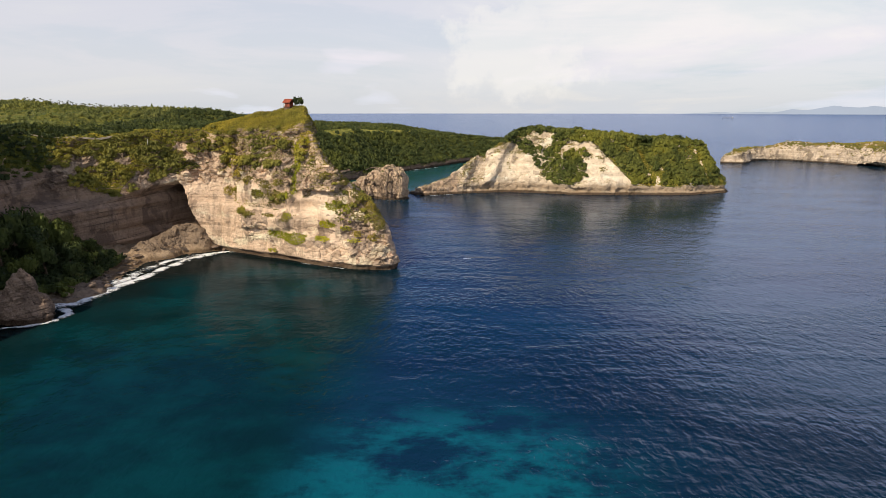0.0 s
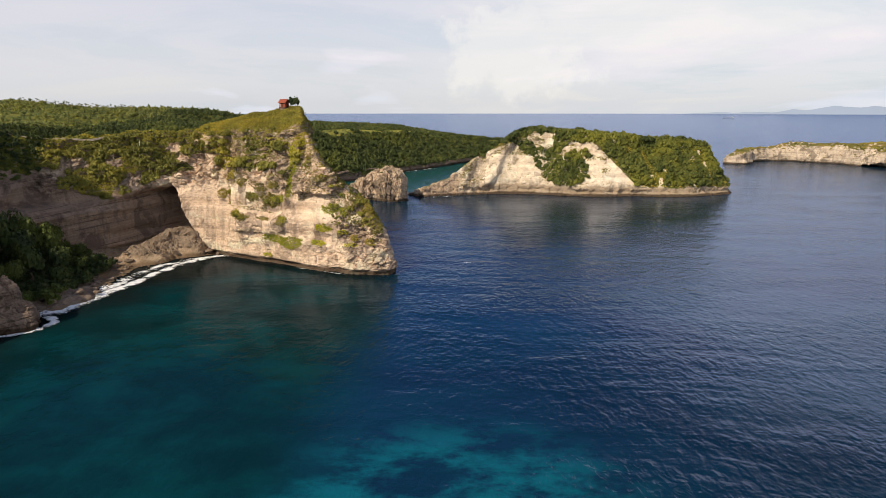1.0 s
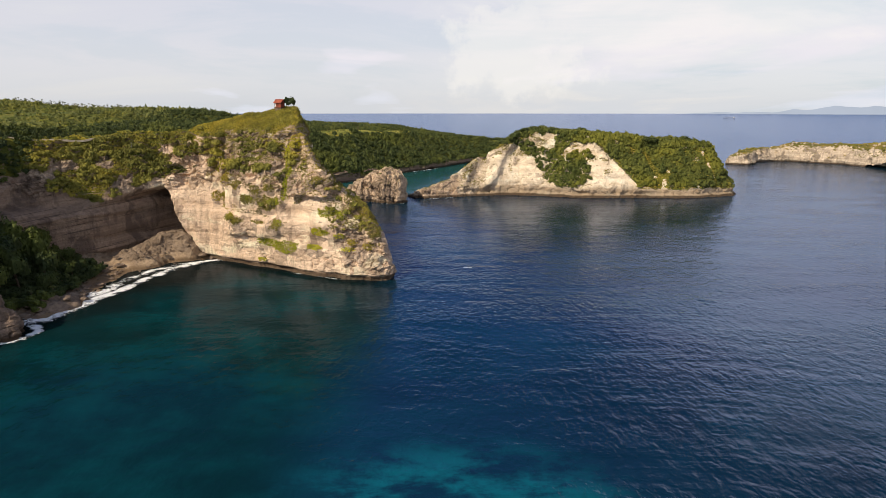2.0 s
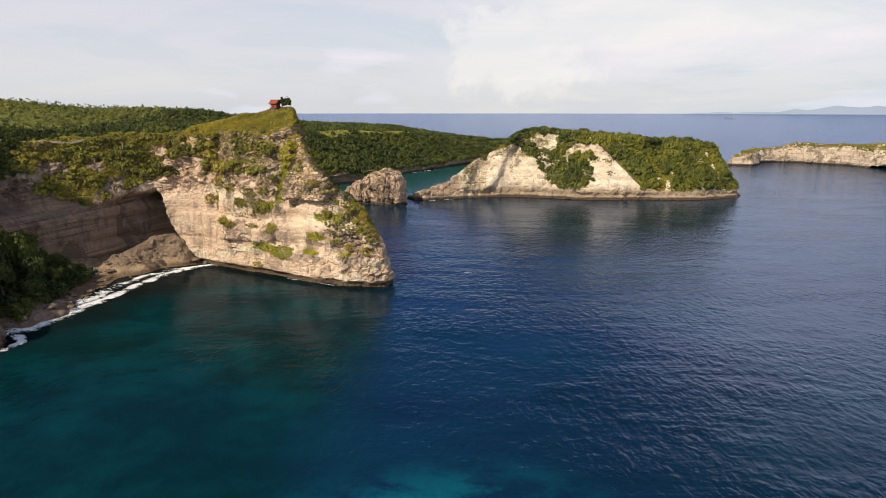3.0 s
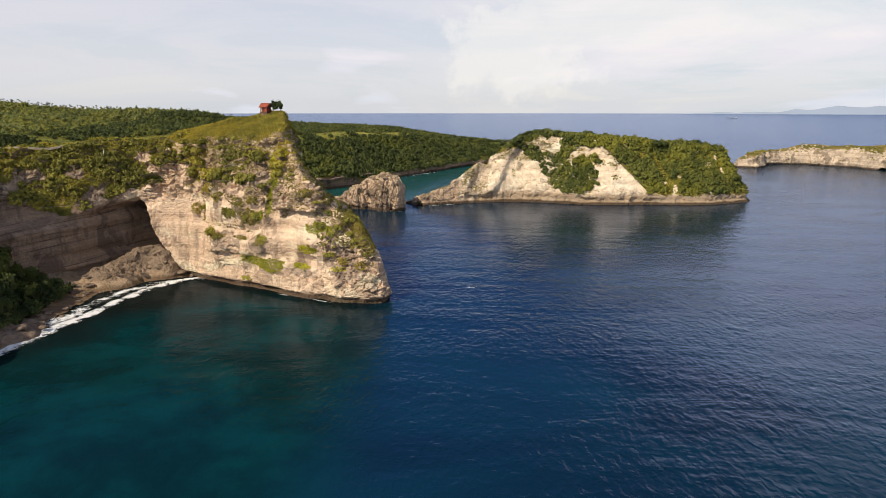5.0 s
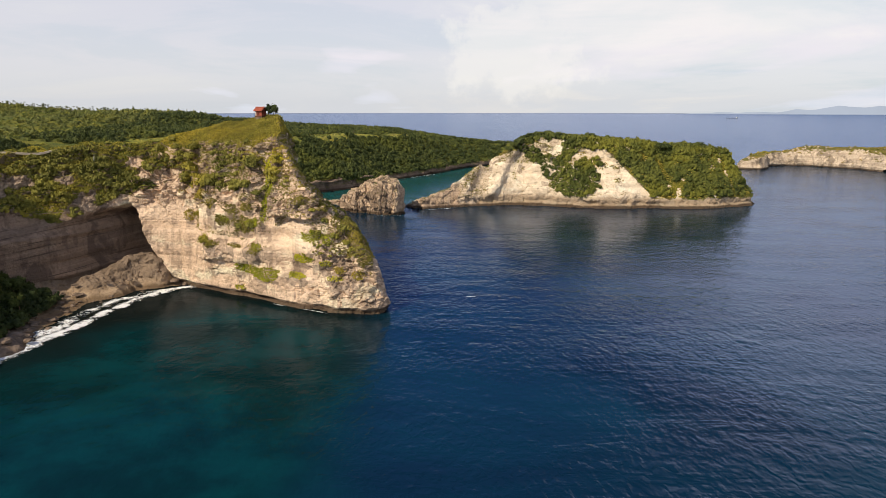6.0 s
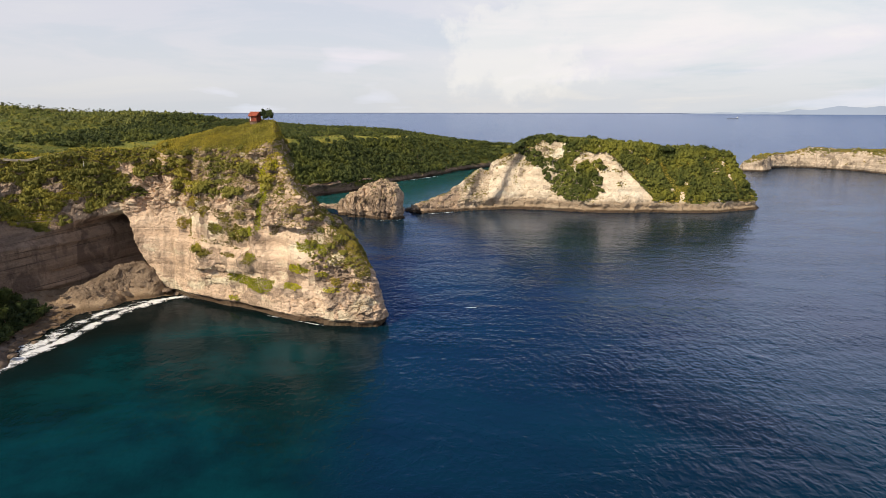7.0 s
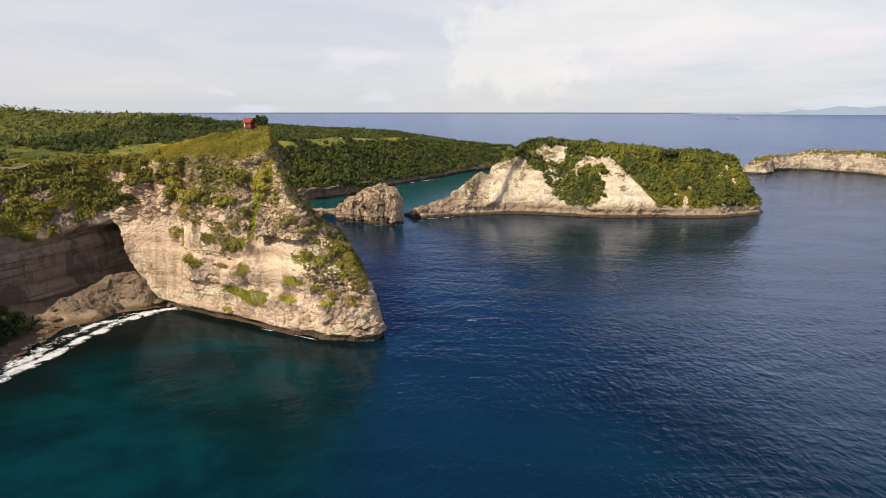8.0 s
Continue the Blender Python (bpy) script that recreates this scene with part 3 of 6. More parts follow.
def headland_top(x, y):
    """Height of the crest and of the plateau behind it."""
    crest = np.interp(x, [-300, -250, -222, -208, -202, -186, -174, -166, -155, -139, -120, -106, -93, -86, -75, -72.5, -69.5, -66, -61.5, -59, -55, -50.7, -46, -41.5, -34, -29.7, -26.6, -25, -22, -20],
                      [60, 62, 66, 62.5, 61, 60.5, 62.5, 64.5, 63.5, 64.5, 70.2, 74.8, 78.6, 79.7, 79.7, 77.6, 72, 69, 65, 57.5, 51, 45, 39.5, 36.5, 31, 25, 18.5, 12.5, 5.5, 0])
    # a higher bluff on the cove's near side, added out of view to cast its shade
    edge = np.minimum(-(x + 0.65 * y + 4.5), -(x + 189 - (281 - y) * 0.28))
    shade_bluff = np.interp(y, [140, 190, 208], [10, 14, 48]) + np.clip(edge * 10.0, 0, np.minimum(np.interp(y, [140, 190, 230, 270, 288, 298, 303, 312, 320, 334], [0, 4, 8, 24, 64, 64, 55, 46, 40, 12]), 10 + 10 * np.maximum(y - x - 510, 0)))
    crest = np.where(y < 334, np.where(x + 0.65 * y < -4.5, np.maximum(shade_bluff, np.where(y < 300, np.interp(y, [140, 190, 208], [10, 14, 48]), crest)), np.minimum(crest, 62)), crest)
    behind = np.maximum(y - np.interp(x, [-120, -95], [388, 382]), 0)
    crest = crest - np.minimum(behind, 60) * np.interp(x, [-160, -125, -98], [0.10, 0.4, 1.0])
    return crest


def headland_solid(x, y, z):
    wx = x + 2.2 * lumpy(x / 17, y / 17, 0.3, 2)
    wy = y + 2.2 * lumpy(x / 17, y / 17, 0.7, 3)
    low, high = inside(wx, wy, FOOT), inside(wx, wy, BROW)
    roof = np.interp(x, [-208, -195, -182, -168, -155, -144, -141, -139, -136.5, -133, -128, -124], [28, 30.5, 29.5, 32.5, 34.6, 36, 31.5, 25, 19, 12, 5, 0]) + 0.8 * lumpy(x / 5, y / 5, 0.3, 44)
    up = step(z, roof - 3.0, roof + 1.8)
    d = low * (1 - up) + high * up
    bulk = rough(x / 15, y / 15, z / 24, 3, 11)
    beds = lumpy(x / 60, y / 60, z / 3.2, 21) + 0.5 * lumpy(x / 30, y / 30, z / 1.3, 22)
    crag = np.abs(rough(x / 7, y / 7, z / 9, 3, 31))
    ledge = np.clip(0.6 + 0.9 * lumpy(x / 13, y / 13, z / 40, 41), 0, 1.4)
    base = np.interp(z, [-5, 0.2, 0.9, 1.8, 2.6, 12, 14.0, 25, 27.5, 37, 41, 46, 56, 66, 72], [0.0, 0.9, 1.9, 1.5, 0.0, 0.7, 1.4, 2.0, 2.8, 3.8, 4.6, 6, 8, 10, 11]).astype(np.float32)
    tip = np.interp(x, [-75, -45], [0, 1])
    scoop = (1 - up) * np.interp(x, [-125, -112], [1, 0])
    shelf = step(z, 12.0, 14.5) * ledge * 1.8 * step(np.abs(x + 78), 26, 10) + step(z, 26, 28) * ledge * 1.4
    # a jutting block high on the face, smooth rock below it
    jut = (4.6 + 1.6 * np.abs(lumpy(x / 2.6, y / 5, 0.4, 54))) * step(z, 35.8, 36.8) * step(z, 50, 46) * step(np.abs(x + 62), 12.5, 10)
    wave = z + 1.1 * lumpy(x / 6, y / 6, 0.2, 56) + 0.5 * lumpy(x / 2.2, y / 2.2, 0.8, 57)
    jut = jut + 2.6 * step(wave, 13.6, 15.6) * step(wave, 21.8, 20.8) * step(np.abs(x + 92), 15, 12) * np.clip(0.9 + 0.5 * lumpy(x / 5, y / 5, 0.7, 55), 0, 1.2) + 1.5 * step(z, 22, 23.5) * step(z, 28.5, 27.2) * step(np.abs(x + 52), 10, 7) - 2.0 * step(z, 27, 28.5) * step(z, 36, 33) * step(np.abs(x + 113), 3.4, 1.6) - 1.8 * step(z, 24, 26) * step(z, 38, 36) * step(np.abs(x + 84), 6, 4)
    buttress = 2.2 * lumpy(x / 9.5, y / 30, z / 60, 96) + 1.2 * lumpy(x / 4.2, y / 20, z / 26, 97)
    wall = d - base - shelf * (1 - scoop) + jut + buttress * (1 - scoop) * step(z, 6, 16) * step(x, -132, -120) - 1.5 * bulk * (1 - 0.5 * scoop) - 0.6 * beds - 1.1 * scoop * lumpy(x / 70, y / 70, (z - 0.13 * x) / 1.9, 94) - 1.9 * crag * (0.2 + 0.8 * np.maximum(tip, step(z, 28, 42))) * (1 - 0.6 * scoop)
    cliff = np.interp(x, [-200, -140, -110, -70, -40], [39, 40, 42, 43, 40]) + np.interp(y, [290, 318], [40, 0])
    # scrub bank over the cave, a steep stepped face on the outer half with turf sloping back from its brow
    outer = step(x, -150, -124)
    climb = (high - 5.5) * 1.22 * (1 - outer) + outer * np.interp(high + 3.0 * lumpy(x / 10, y / 10, 0.4, 101) * step(high, 4, 9), [0, 3, 11.5, 16, 25, 45], [-10, 0, 22, 26, 30.6, 40.6]).astype(np.float32)
    tread = climb / 6.2 + 0.45 * lumpy(x / 16, y / 16, 0.6, 52)
    steps = 6.2 * (np.floor(tread) + step(tread - np.floor(tread), 0.35, 0.70) - 0.45 * lumpy(x / 16, y / 16, 0.6, 52))
    ragged = step(x, -124, -112) * step(z, 67, 62) * np.clip(0.75 + 0.7 * lumpy(x / 12, y / 12, z / 12, 53), 0, 1)
    slope = cliff + climb + (steps - climb) * ragged + (3.2 - 2.2 * step(z, 60, 65)) * rough(x / 13, y / 13, 0.2, 3, 51) + 5.5 * (crag - 0.35) * step(z, 66, 58)
    crest = headland_top(x + 0.2 * np.maximum(y - 345, 0) * step(x, -80, -69), y) + 0.9 * rough(x / 9, y / 9, z / 9, 2, 61)
    tipcap = (headland_top(x + 0.24 * np.maximum(y - 325, 0), y) - z) * 0.5 - 1.5 * crag + 0.7
    top = np.minimum(slope - z, crest - z) * 0.75
    top = np.where(x > -70, np.minimum(top, tipcap), top)
    return np.minimum(wall, top)


HEAD_V, HEAD_Q = skin((-200, 304, -4), (-14, 424, 84), 0.95, headland_solid)


def headland_rugged(p):
    x, y, z = p.T
    patch = 0.5 + 0.9 * lumpy(x / 15, y / 15, z / 10, 46)
    upper = step(z, 34, 42) * step(z, 70, 62)
    tip = step(x, -56, -40)
    scoop = step(x, -114, -122) * step(z, 40, 34)
    a = np.clip(patch, 0, 1) * (0.95 - 0.35 * step(x, -58, -64) * step(z, 36, 30)) + 0.95 * np.maximum(upper, tip)
    a = np.where((np.abs(x + 67) < 13) & (z > 19) & (z < 35), a * 0.25, a)
    return a * (1 - 0.7 * scoop) * (1 - 0.9 * step(z, 62, 68)) * (0.35 + 0.7 * step(z, 1.5, 6))


HEAD_V, HEAD_Q = weathered(HEAD_V, HEAD_Q, headland_rugged, 3, layered=0.28)
HEAD_N = normals(HEAD_V, HEAD_Q)
HEAD_C = HEAD_V[HEAD_Q].mean(1)
HEAD_GREEN = (HEAD_C[:, 2] > np.interp(HEAD_C[:, 0], [-210, -196, -190, -186, -168, -158, -150, -138, -131, -118, -108, -60], [50, 48, 43, 36, 34, 38, 42, 46, 50, 54, 63, 66]) + 5 * lumpy(*(HEAD_C.T / 7), 45) + 7 * step(lumpy(*(HEAD_C.T / 11), 68), 0.2, 0.6)) & (HEAD_C[:, 1] < 430)
cx, cy, cz = HEAD_C.T


def bare_rock(x, y, z):
    """Above 0 where beds of rock show through the scrub of the upper slope."""
    return lumpy(x / 14, y / 14, z / 6, 68) + 0.25 * lumpy(x / 4, y / 4, z / 3, 67) - 0.20 + 0.16 * step(z, 54, 46) + 0.10 * step(x, -150, -138) - 0.04 * step(x, -146, -160) - 0.3 * step(x, -168, -178) + 0.24 * step(x, -154, -146) * step(x, -104, -112) * step(z, 47, 51)


mottle = lumpy(cx / 7, cy / 7, cz / 4.5, 48) + 0.6 * lumpy(cx / 2.6, cy / 2.6, cz / 1.8, 49)
HEAD_OLD = (mottle > 0.3) & (cz > 43) & (cz < 66) & (cx > -112 + 6 * mottle)
HEAD_STAINED = (np.abs(cx + 62) < 12.5) & (cz > 35.8) & (cz < 47) & (mottle > -0.1)
HEAD_STAINED |= (cx > -112) & (cz > 44) & (cz < 64) & (lumpy(cx / 11, cy / 11, cz / 3.2, 93) + 0.4 * mottle > 0.62)
HEAD_STAINED |= (cx > -50) & (mottle > 0.55)
HEAD_STAINED |= (np.abs(cx + 92) < 16) & (cz > 14) & (cz < 18.5) & (mottle > 0.1)
HEAD_OLD |= (np.abs(cx + 92) < 15) & (cz > 13.5) & (cz < 20.5) & (mottle > 0.05)
HEAD_OLD |= (cx > -46) & (mottle > 0.30 - 0.03 * (cx + 46))
HEAD_OLD |= (cx > -90) & (cz > 5) & (cz < 12) & (mottle > 0.35)
HEAD_OLD |= (cz > 26) & (cz < 43) & (cx > -118) & (mottle > 0.38)
HEAD_OLD |= (cx > -126) & (cz > 3) & (cz < 30) & (mottle + 0.8 * lumpy(cx / 18, cy / 18, cz / 14, 95) > 0.6)
# creeper mats on the ledges: along, height, half width, half height; dead roots darken the stone under them
LUSH_MATS = [(-84, 12.8, 6.0, 1.7), (-74, 11.4, 6.5, 2.5), (-56.5, 20.5, 3.8, 1.7), (-59.5, 13.2, 4.6, 1.1), (-52, 29.6, 4.4, 2.4), (-46.5, 28.8, 3.0, 1.8), (-47.3, 19, 2.6, 1.3), (-87.5, 4.2, 2.6, 0.8), (-43, 13.6, 3.0, 0.8),
    (-74, 56, 1.5, 4.0), (-73.4, 49, 2.3, 4.5), (-75, 41, 1.7, 5.0), (-76, 35.5, 1.5, 3.0), (-81, 32.6, 3.4, 1.8), (-78.5, 22.8, 2.6, 1.6), (-95, 33, 2.0, 1.4), (-69, 60, 1.6, 2.0)]
FADED_MATS = [(-96.5, 32, 3.2, 2.6), (-86, 31.5, 6.5, 2.8), (-80, 22.2, 4.0, 2.2), (-102.5, 22.0, 3.6, 1.4), (-116, 32.3, 2.2, 2.8), (-92, 37.5, 3.2, 2.2), (-36.5, 33, 5.0, 3.4), (-33, 28, 3.6, 4.0), (-40, 36, 4.0, 2.6), (-38, 24, 4.2, 1.4),
    (-31, 22, 2.6, 3.0), (-41, 16.5, 3.4, 1.4), (-34, 15.5, 2.4, 1.8), (-84, 38.5, 2.4, 1.6), (-103, 39, 2.6, 2.0), (-110, 42, 2.6, 2.4), (-57, 44, 2.6, 2.0), (-48, 42, 2.0, 2.4), (-90, 22, 3.5, 0.8)]
for mx, mz, hw, hh in LUSH_MATS + FADED_MATS:
    HEAD_STAINED |= (((cx - mx) / (hw * 1.15 + 0.6)) ** 2 + ((cz - mz + 1.6) / (hh + 2.2)) ** 2 + 0.9 * mottle < 0.9) & (mottle > -0.2)
HEAD_FRESH = (np.abs(cx + 61) < 11) & (cz > 21.5) & (cz < 35.5) & (mottle < 0.5)
HEAD_FRESH |= (((cx + 96.6) / 4.5) ** 2 + ((cz - 26) / 2.6) ** 2 + mottle < 1)
HEAD_FRESH |= (cx > -116) & (cz > 20) & (cz < 62) & (lumpy(cx / 9, cy / 9, cz / 5, 98) - 0.3 * mottle > 0.42)
HEAD_BARE = (bare_rock(cx, cy, cz) > 0) & (cz < headland_top(cx, cy) - 5)
kind = np.where(HEAD_GREEN & ~HEAD_BARE & (cx < -114 + 9 * mottle), 1, np.where(HEAD_STAINED, 4, np.where(HEAD_FRESH, 5, np.where(HEAD_OLD, 2, 0))))
kind = np.where((kind == 0) & (cx < -150) & (cz > 34), 4, kind)
# under the cave's roof: browner stone with the roof's shade in its colour
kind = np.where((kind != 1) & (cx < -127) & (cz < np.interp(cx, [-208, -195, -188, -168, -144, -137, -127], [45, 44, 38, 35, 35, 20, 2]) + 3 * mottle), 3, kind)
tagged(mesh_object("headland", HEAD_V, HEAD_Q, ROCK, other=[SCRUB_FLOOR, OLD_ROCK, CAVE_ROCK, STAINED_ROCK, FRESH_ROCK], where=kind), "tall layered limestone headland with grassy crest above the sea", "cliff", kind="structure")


def cove_solid(x, y, z):
    return np.minimum(headland_solid(x, y, z), np.maximum(-198 - x, 306 - y))


COVE_V, COVE_Q = skin((-320, 140, -4), (-168, 444, 126), 2.4, cove_solid)
COVE_V, COVE_Q = weathered(COVE_V, COVE_Q, lambda p: 0.8 + 0 * p[:, 0], 5, cuts=0)
COVE_N = normals(COVE_V, COVE_Q)
cove_low = COVE_V[COVE_Q].mean(1)
tagged(mesh_object("cove_cliff", COVE_V, COVE_Q, CAVE_ROCK, other=[SCRUB_FLOOR], where=(cove_low[:, 2] > 47 + 5 * lumpy(*(cove_low.T / 8), 45))), "tall shaded brown cliff closing the near side of the cove, raised out of view to cast shade", "cliff", kind="structure")


# beach and fallen-rock apron at the foot of the cove
def beach_solid(x, y, z):
    shore = [(-112, 366), (-122, 362), (-131, 357), (-141, 348), (-147, 330), (-147, 308), (-146, 288), (-150, 268), (-158, 250), (-175, 225), (-230, 215), (-230, 395), (-140, 395)]
    d = inside(x + 1.5 * lumpy(x / 8, y / 8, 0.5, 4), y + 1.5 * lumpy(x / 8, y / 8, 0.9, 5), shore)
    h = -0.35 + d * 0.17 + np.maximum(d - 14, 0) * 0.22 + 0.5 * rough(x / 6, y / 6, z / 6, 3, 71) * step(d, 3, 12)
    m1 = 14.0 - (np.where(x > -138, ((x + 138) / 13.0) ** 4, ((x + 138) / 26.0) ** 2) + ((y - 370 - 0.8 * np.minimum(x + 138, 0)) / 12.0) ** 2) * 13
    m2 = 8.0 - (((x + 153) / 15.0) ** 2 + ((y - 352) / 15.0) ** 2) * 8
    m3 = 3.6 - (((x + 150) / 9.0) ** 2 + ((y - 276) / 20.0) ** 2) * 5 + 1.3 * rough(x / 3.5, y / 3.5, 0.4, 2, 83)
    lump = np.maximum(np.maximum(m1, m2), m3) + 1.1 * rough(x / 6, y / 6, z / 5, 3, 81)
    return np.maximum(h - z, (lump - z) * 0.6)


BEACH_V, BEACH_Q = skin((-225, 225, -2), (-108, 392, 19), 1.0, beach_solid)
BEACH_V, BEACH_Q = weathered(BEACH_V, BEACH_Q, lambda p: 0.15 + 0.55 * step(p[:, 2], 2, 6), 7, (3.4, 3.4, 2.4), 0)


def beach_material():
    m, n, geo = material("beach_rubble")
    pos = geo["Position"]
    z = n("ShaderNodeSeparateXYZ", {0: pos}).outputs[2]
    blotch = n.noise(pos, 0.12, 5.0, 0.62, 0.4)
    grain = n.noise(pos, 1.1, 5.0, 0.65)
    rise = n.ramp(z, 2.5, 6.0)
    col = n.mix(n.ramp(blotch, 0.4, 0.62), (0.27, 0.195, 0.125), (0.38, 0.285, 0.188))
    col = n.mix(rise, col, n.mix(n.ramp(blotch, 0.4, 0.62), (0.165, 0.122, 0.085), (0.245, 0.185, 0.13)))
    col = n.mix(n.math("MULTIPLY", n.ramp(grain, 0.5, 0.7), 0.4), col, (0.13, 0.095, 0.065))
    wet = n.ramp(n.math("ADD", z, n.math("MULTIPLY", n.math("SUBTRACT", blotch, 0.5), 2.0)), 0.7, 2.6, 1.0, 0.0)
    col = n.mix(n.math("MULTIPLY", wet, 0.8), col, (0.13, 0.085, 0.046))
    finish(n, col, 0.85, grain, 0.8, 0.2)
    return m


beach_mid = BEACH_V[BEACH_Q].mean(1)
reef = (beach_mid[:, 1] < 306) & (beach_mid[:, 2] > 0.5 + 0.8 * lumpy(*(beach_mid.T / 3), 88)) & (beach_mid[:, 0] > -158)
tagged(mesh_object("beach", BEACH_V, BEACH_Q, beach_material(), other=[BOULDER], where=reef), "narrow brown beach with a rounded rock apron under the cliff", "beach", kind="structure")


# ---- the island ----
ISLE = [(-33, 626), (-26, 617), (-15, 611), (-2, 617), (11, 622), (28, 629), (46, 635), (65, 635), (82, 631), (104, 622), (126, 617), (157, 614), (189, 617), (218, 620), (242, 626), (258, 636), (265, 648),
        (269, 668), (257, 700), (221, 726), (162, 736), (103, 730), (61, 710), (29, 677), (5, 650), (-15, 637)]


def isle_top(x):
    return np.interp(x, [-34, -26, -15, 0, 12, 22, 30, 38, 47, 56, 66, 74, 82, 95, 107, 132, 146, 172, 192, 207, 232, 253, 263, 270], [3, 5, 8, 12.5, 20, 27, 32, 36, 40, 43, 48, 53, 55.5, 56, 54.5, 53, 51.5, 49.5, 46.5, 46, 44.5, 38.5, 28, 9])


def isle_solid(x, y, z):
    wx = x + 2.5 * lumpy(x / 16, y / 16, 0.1, 6)
    wy = y + 2.5 * lumpy(x / 16, y / 16, 0.6, 7)
    d = inside(wx, wy, ISLE)
    # the right half bulges under its wood; a hollow holds the middle thicket; a rib runs down from the left peak
    d = d + 5.0 * step(x - (134 + (48 - z) * 0.95), -4, 6) - 3.5 * step(np.abs(x - 110), 26, 12) * step(z, 8, 20)
    rib = np.abs(x - (62 - (48 - z) * 0.55))
    d = d + 6.5 * step(rib, 9, 1) * step(z, 5, 12) - 3.0 * step(np.abs(rib - 15), 8, 2) * step(z, 8, 16) * step(x, 60, 40)
    beds = lumpy(x / 70, y / 70, z / 3.5, 23) + 0.5 * lumpy(x / 35, y / 35, z / 1.6, 24)
    crag = np.abs(rough(x / 9, y / 9, z / 12, 3, 33))
    # a wave-cut bench, an undercut notch above it, then the fluted lower band
    shelf = np.interp(z, [-4, 0.6, 1.3, 1.7, 2.6, 4.0, 6.0, 14], [-2.2, -1.8, -1.2, 2.0, 2.6, 1.6, 0.6, 1.4]).astype(np.float32)
    flute = np.abs(lumpy(x / 7, y / 7, 0.3, 87)) * step(z, 2, 4) * step(z, 18, 9) * 3.2
    dome = step(x, 64, 72) * step(x, 112, 100) * step(z, 41, 44)
    wall = d - shelf - flute - (0.15 + 0.9 * dome) * beds - 1.6 * crag - 1.6 * rough(x / 18, y / 18, z / 30, 2, 13)
    steep = np.interp(x, [0, 40, 90, 150, 190, 260], [1.5, 1.6, 1.75, 1.45, 1.15, 1.6])
    foot = np.interp(x, [-30, 20, 60, 150, 190, 260], [2, 5, 9, 9, 6, 7])
    # gullies that run down the face
    gully = np.abs(lumpy(x / 15 + 0.02 * z, y / 60, 0.4, 14)) * np.interp(x, [34, 56, 120, 140], [16, 4, 8, 5]) - 2
    bench = 2.4 * (np.floor(z / 3.4) * 3.4 + 3.4 * step(z / 3.4 - np.floor(z / 3.4), 0.2, 0.9) - z) / 3.4
    slope = foot + (d - 2.0) * steep + gully * step(z, 6, 18) + 3.0 * rough(x / 12, y / 12, z / 12, 3, 34) + 1.6 * dome * bench
    crest = isle_top(x) - np.maximum(y - 690, 0) * 0.3 + 1.0 * rough(x / 14, y / 14, 0.3, 2, 35)
    return np.minimum(wall, np.minimum(slope - z, crest - z) * 0.6)


ISLE_V, ISLE_Q = skin((-40, 602, -3), (278, 744, 62), 1.5, isle_solid)


def isle_rugged(p):
    x, y, z = p.T
    a = 0.35 + 0.75 * np.clip(lumpy(x / 20, y / 20, z / 14, 47), 0, 1) + 0.6 * step(x, 45, 25) + 0.5 * step(z, 10, 5) + 0.8 * step(z, 40, 44) * step(x, 64, 72)
    return a * (0.8 - 0.62 * step(x, 44, 54) * step(z, 11, 15) * step(z, 44, 40))


ISLE_V, ISLE_Q = weathered(ISLE_V, ISLE_Q, isle_rugged, 9, (6.0, 6.0, 6.0), 1, 0.06)
ISLE_V, ISLE_Q = weathered(ISLE_V, ISLE_Q, lambda p: 0.7 * step(p[:, 2], 4, 9) * step(p[:, 0], 165, 130), 15, (17.0, 17.0, 12.0), 0, 0.0)
ISLE_N = normals(ISLE_V, ISLE_Q)
neck = ISLE_V[ISLE_Q].mean(1)[:, 0] + 0.35 * ISLE_V[ISLE_Q].mean(1)[:, 2] < 16 + 5 * lumpy(*(ISLE_V[ISLE_Q].mean(1).T / 9), 88)
tagged(mesh_object("island_neck", ISLE_V, ISLE_Q[neck], BROWN_ROCK), "low craggy brown rock neck running out from the island", "rock", kind="structure")
ISLE_C = ISLE_V[ISLE_Q[~neck]].mean(1)
ISLE_GREEN = (ISLE_C[:, 0] > 136 + (48 - ISLE_C[:, 2]) * 0.95) & (ISLE_C[:, 2] > 7.5 + 4 * lumpy(*(ISLE_C.T / 6), 45)) & (lumpy(*(ISLE_C.T / 5), 46) < 0.55)
ISLE_GREEN |= (ISLE_C[:, 2] > isle_top(ISLE_C[:, 0]) - 4) & (ISLE_C[:, 1] > 662) & (ISLE_C[:, 0] > 60)
stain = lumpy(*(ISLE_C.T / 10), 91) + 0.6 * lumpy(*(ISLE_C.T / 3.6), 92)
ISLE_AGED = ((ISLE_C[:, 0] < 58 - (40 - ISLE_C[:, 2]) * 0.8 + 7 * stain) & (stain > -0.3)) | ((ISLE_C[:, 2] > 40) & (ISLE_C[:, 0] < 108) & (stain > -0.2)) | (stain > 0.75)
tagged(mesh_object("island", ISLE_V, ISLE_Q[~neck], WHITE_ROCK, other=[SCRUB_FLOOR, FAR_ROCK], where=np.where(ISLE_GREEN, 1, np.where(ISLE_AGED, 2, 0))), "wooded island with bare pale limestone cliffs", "island", kind="structure")


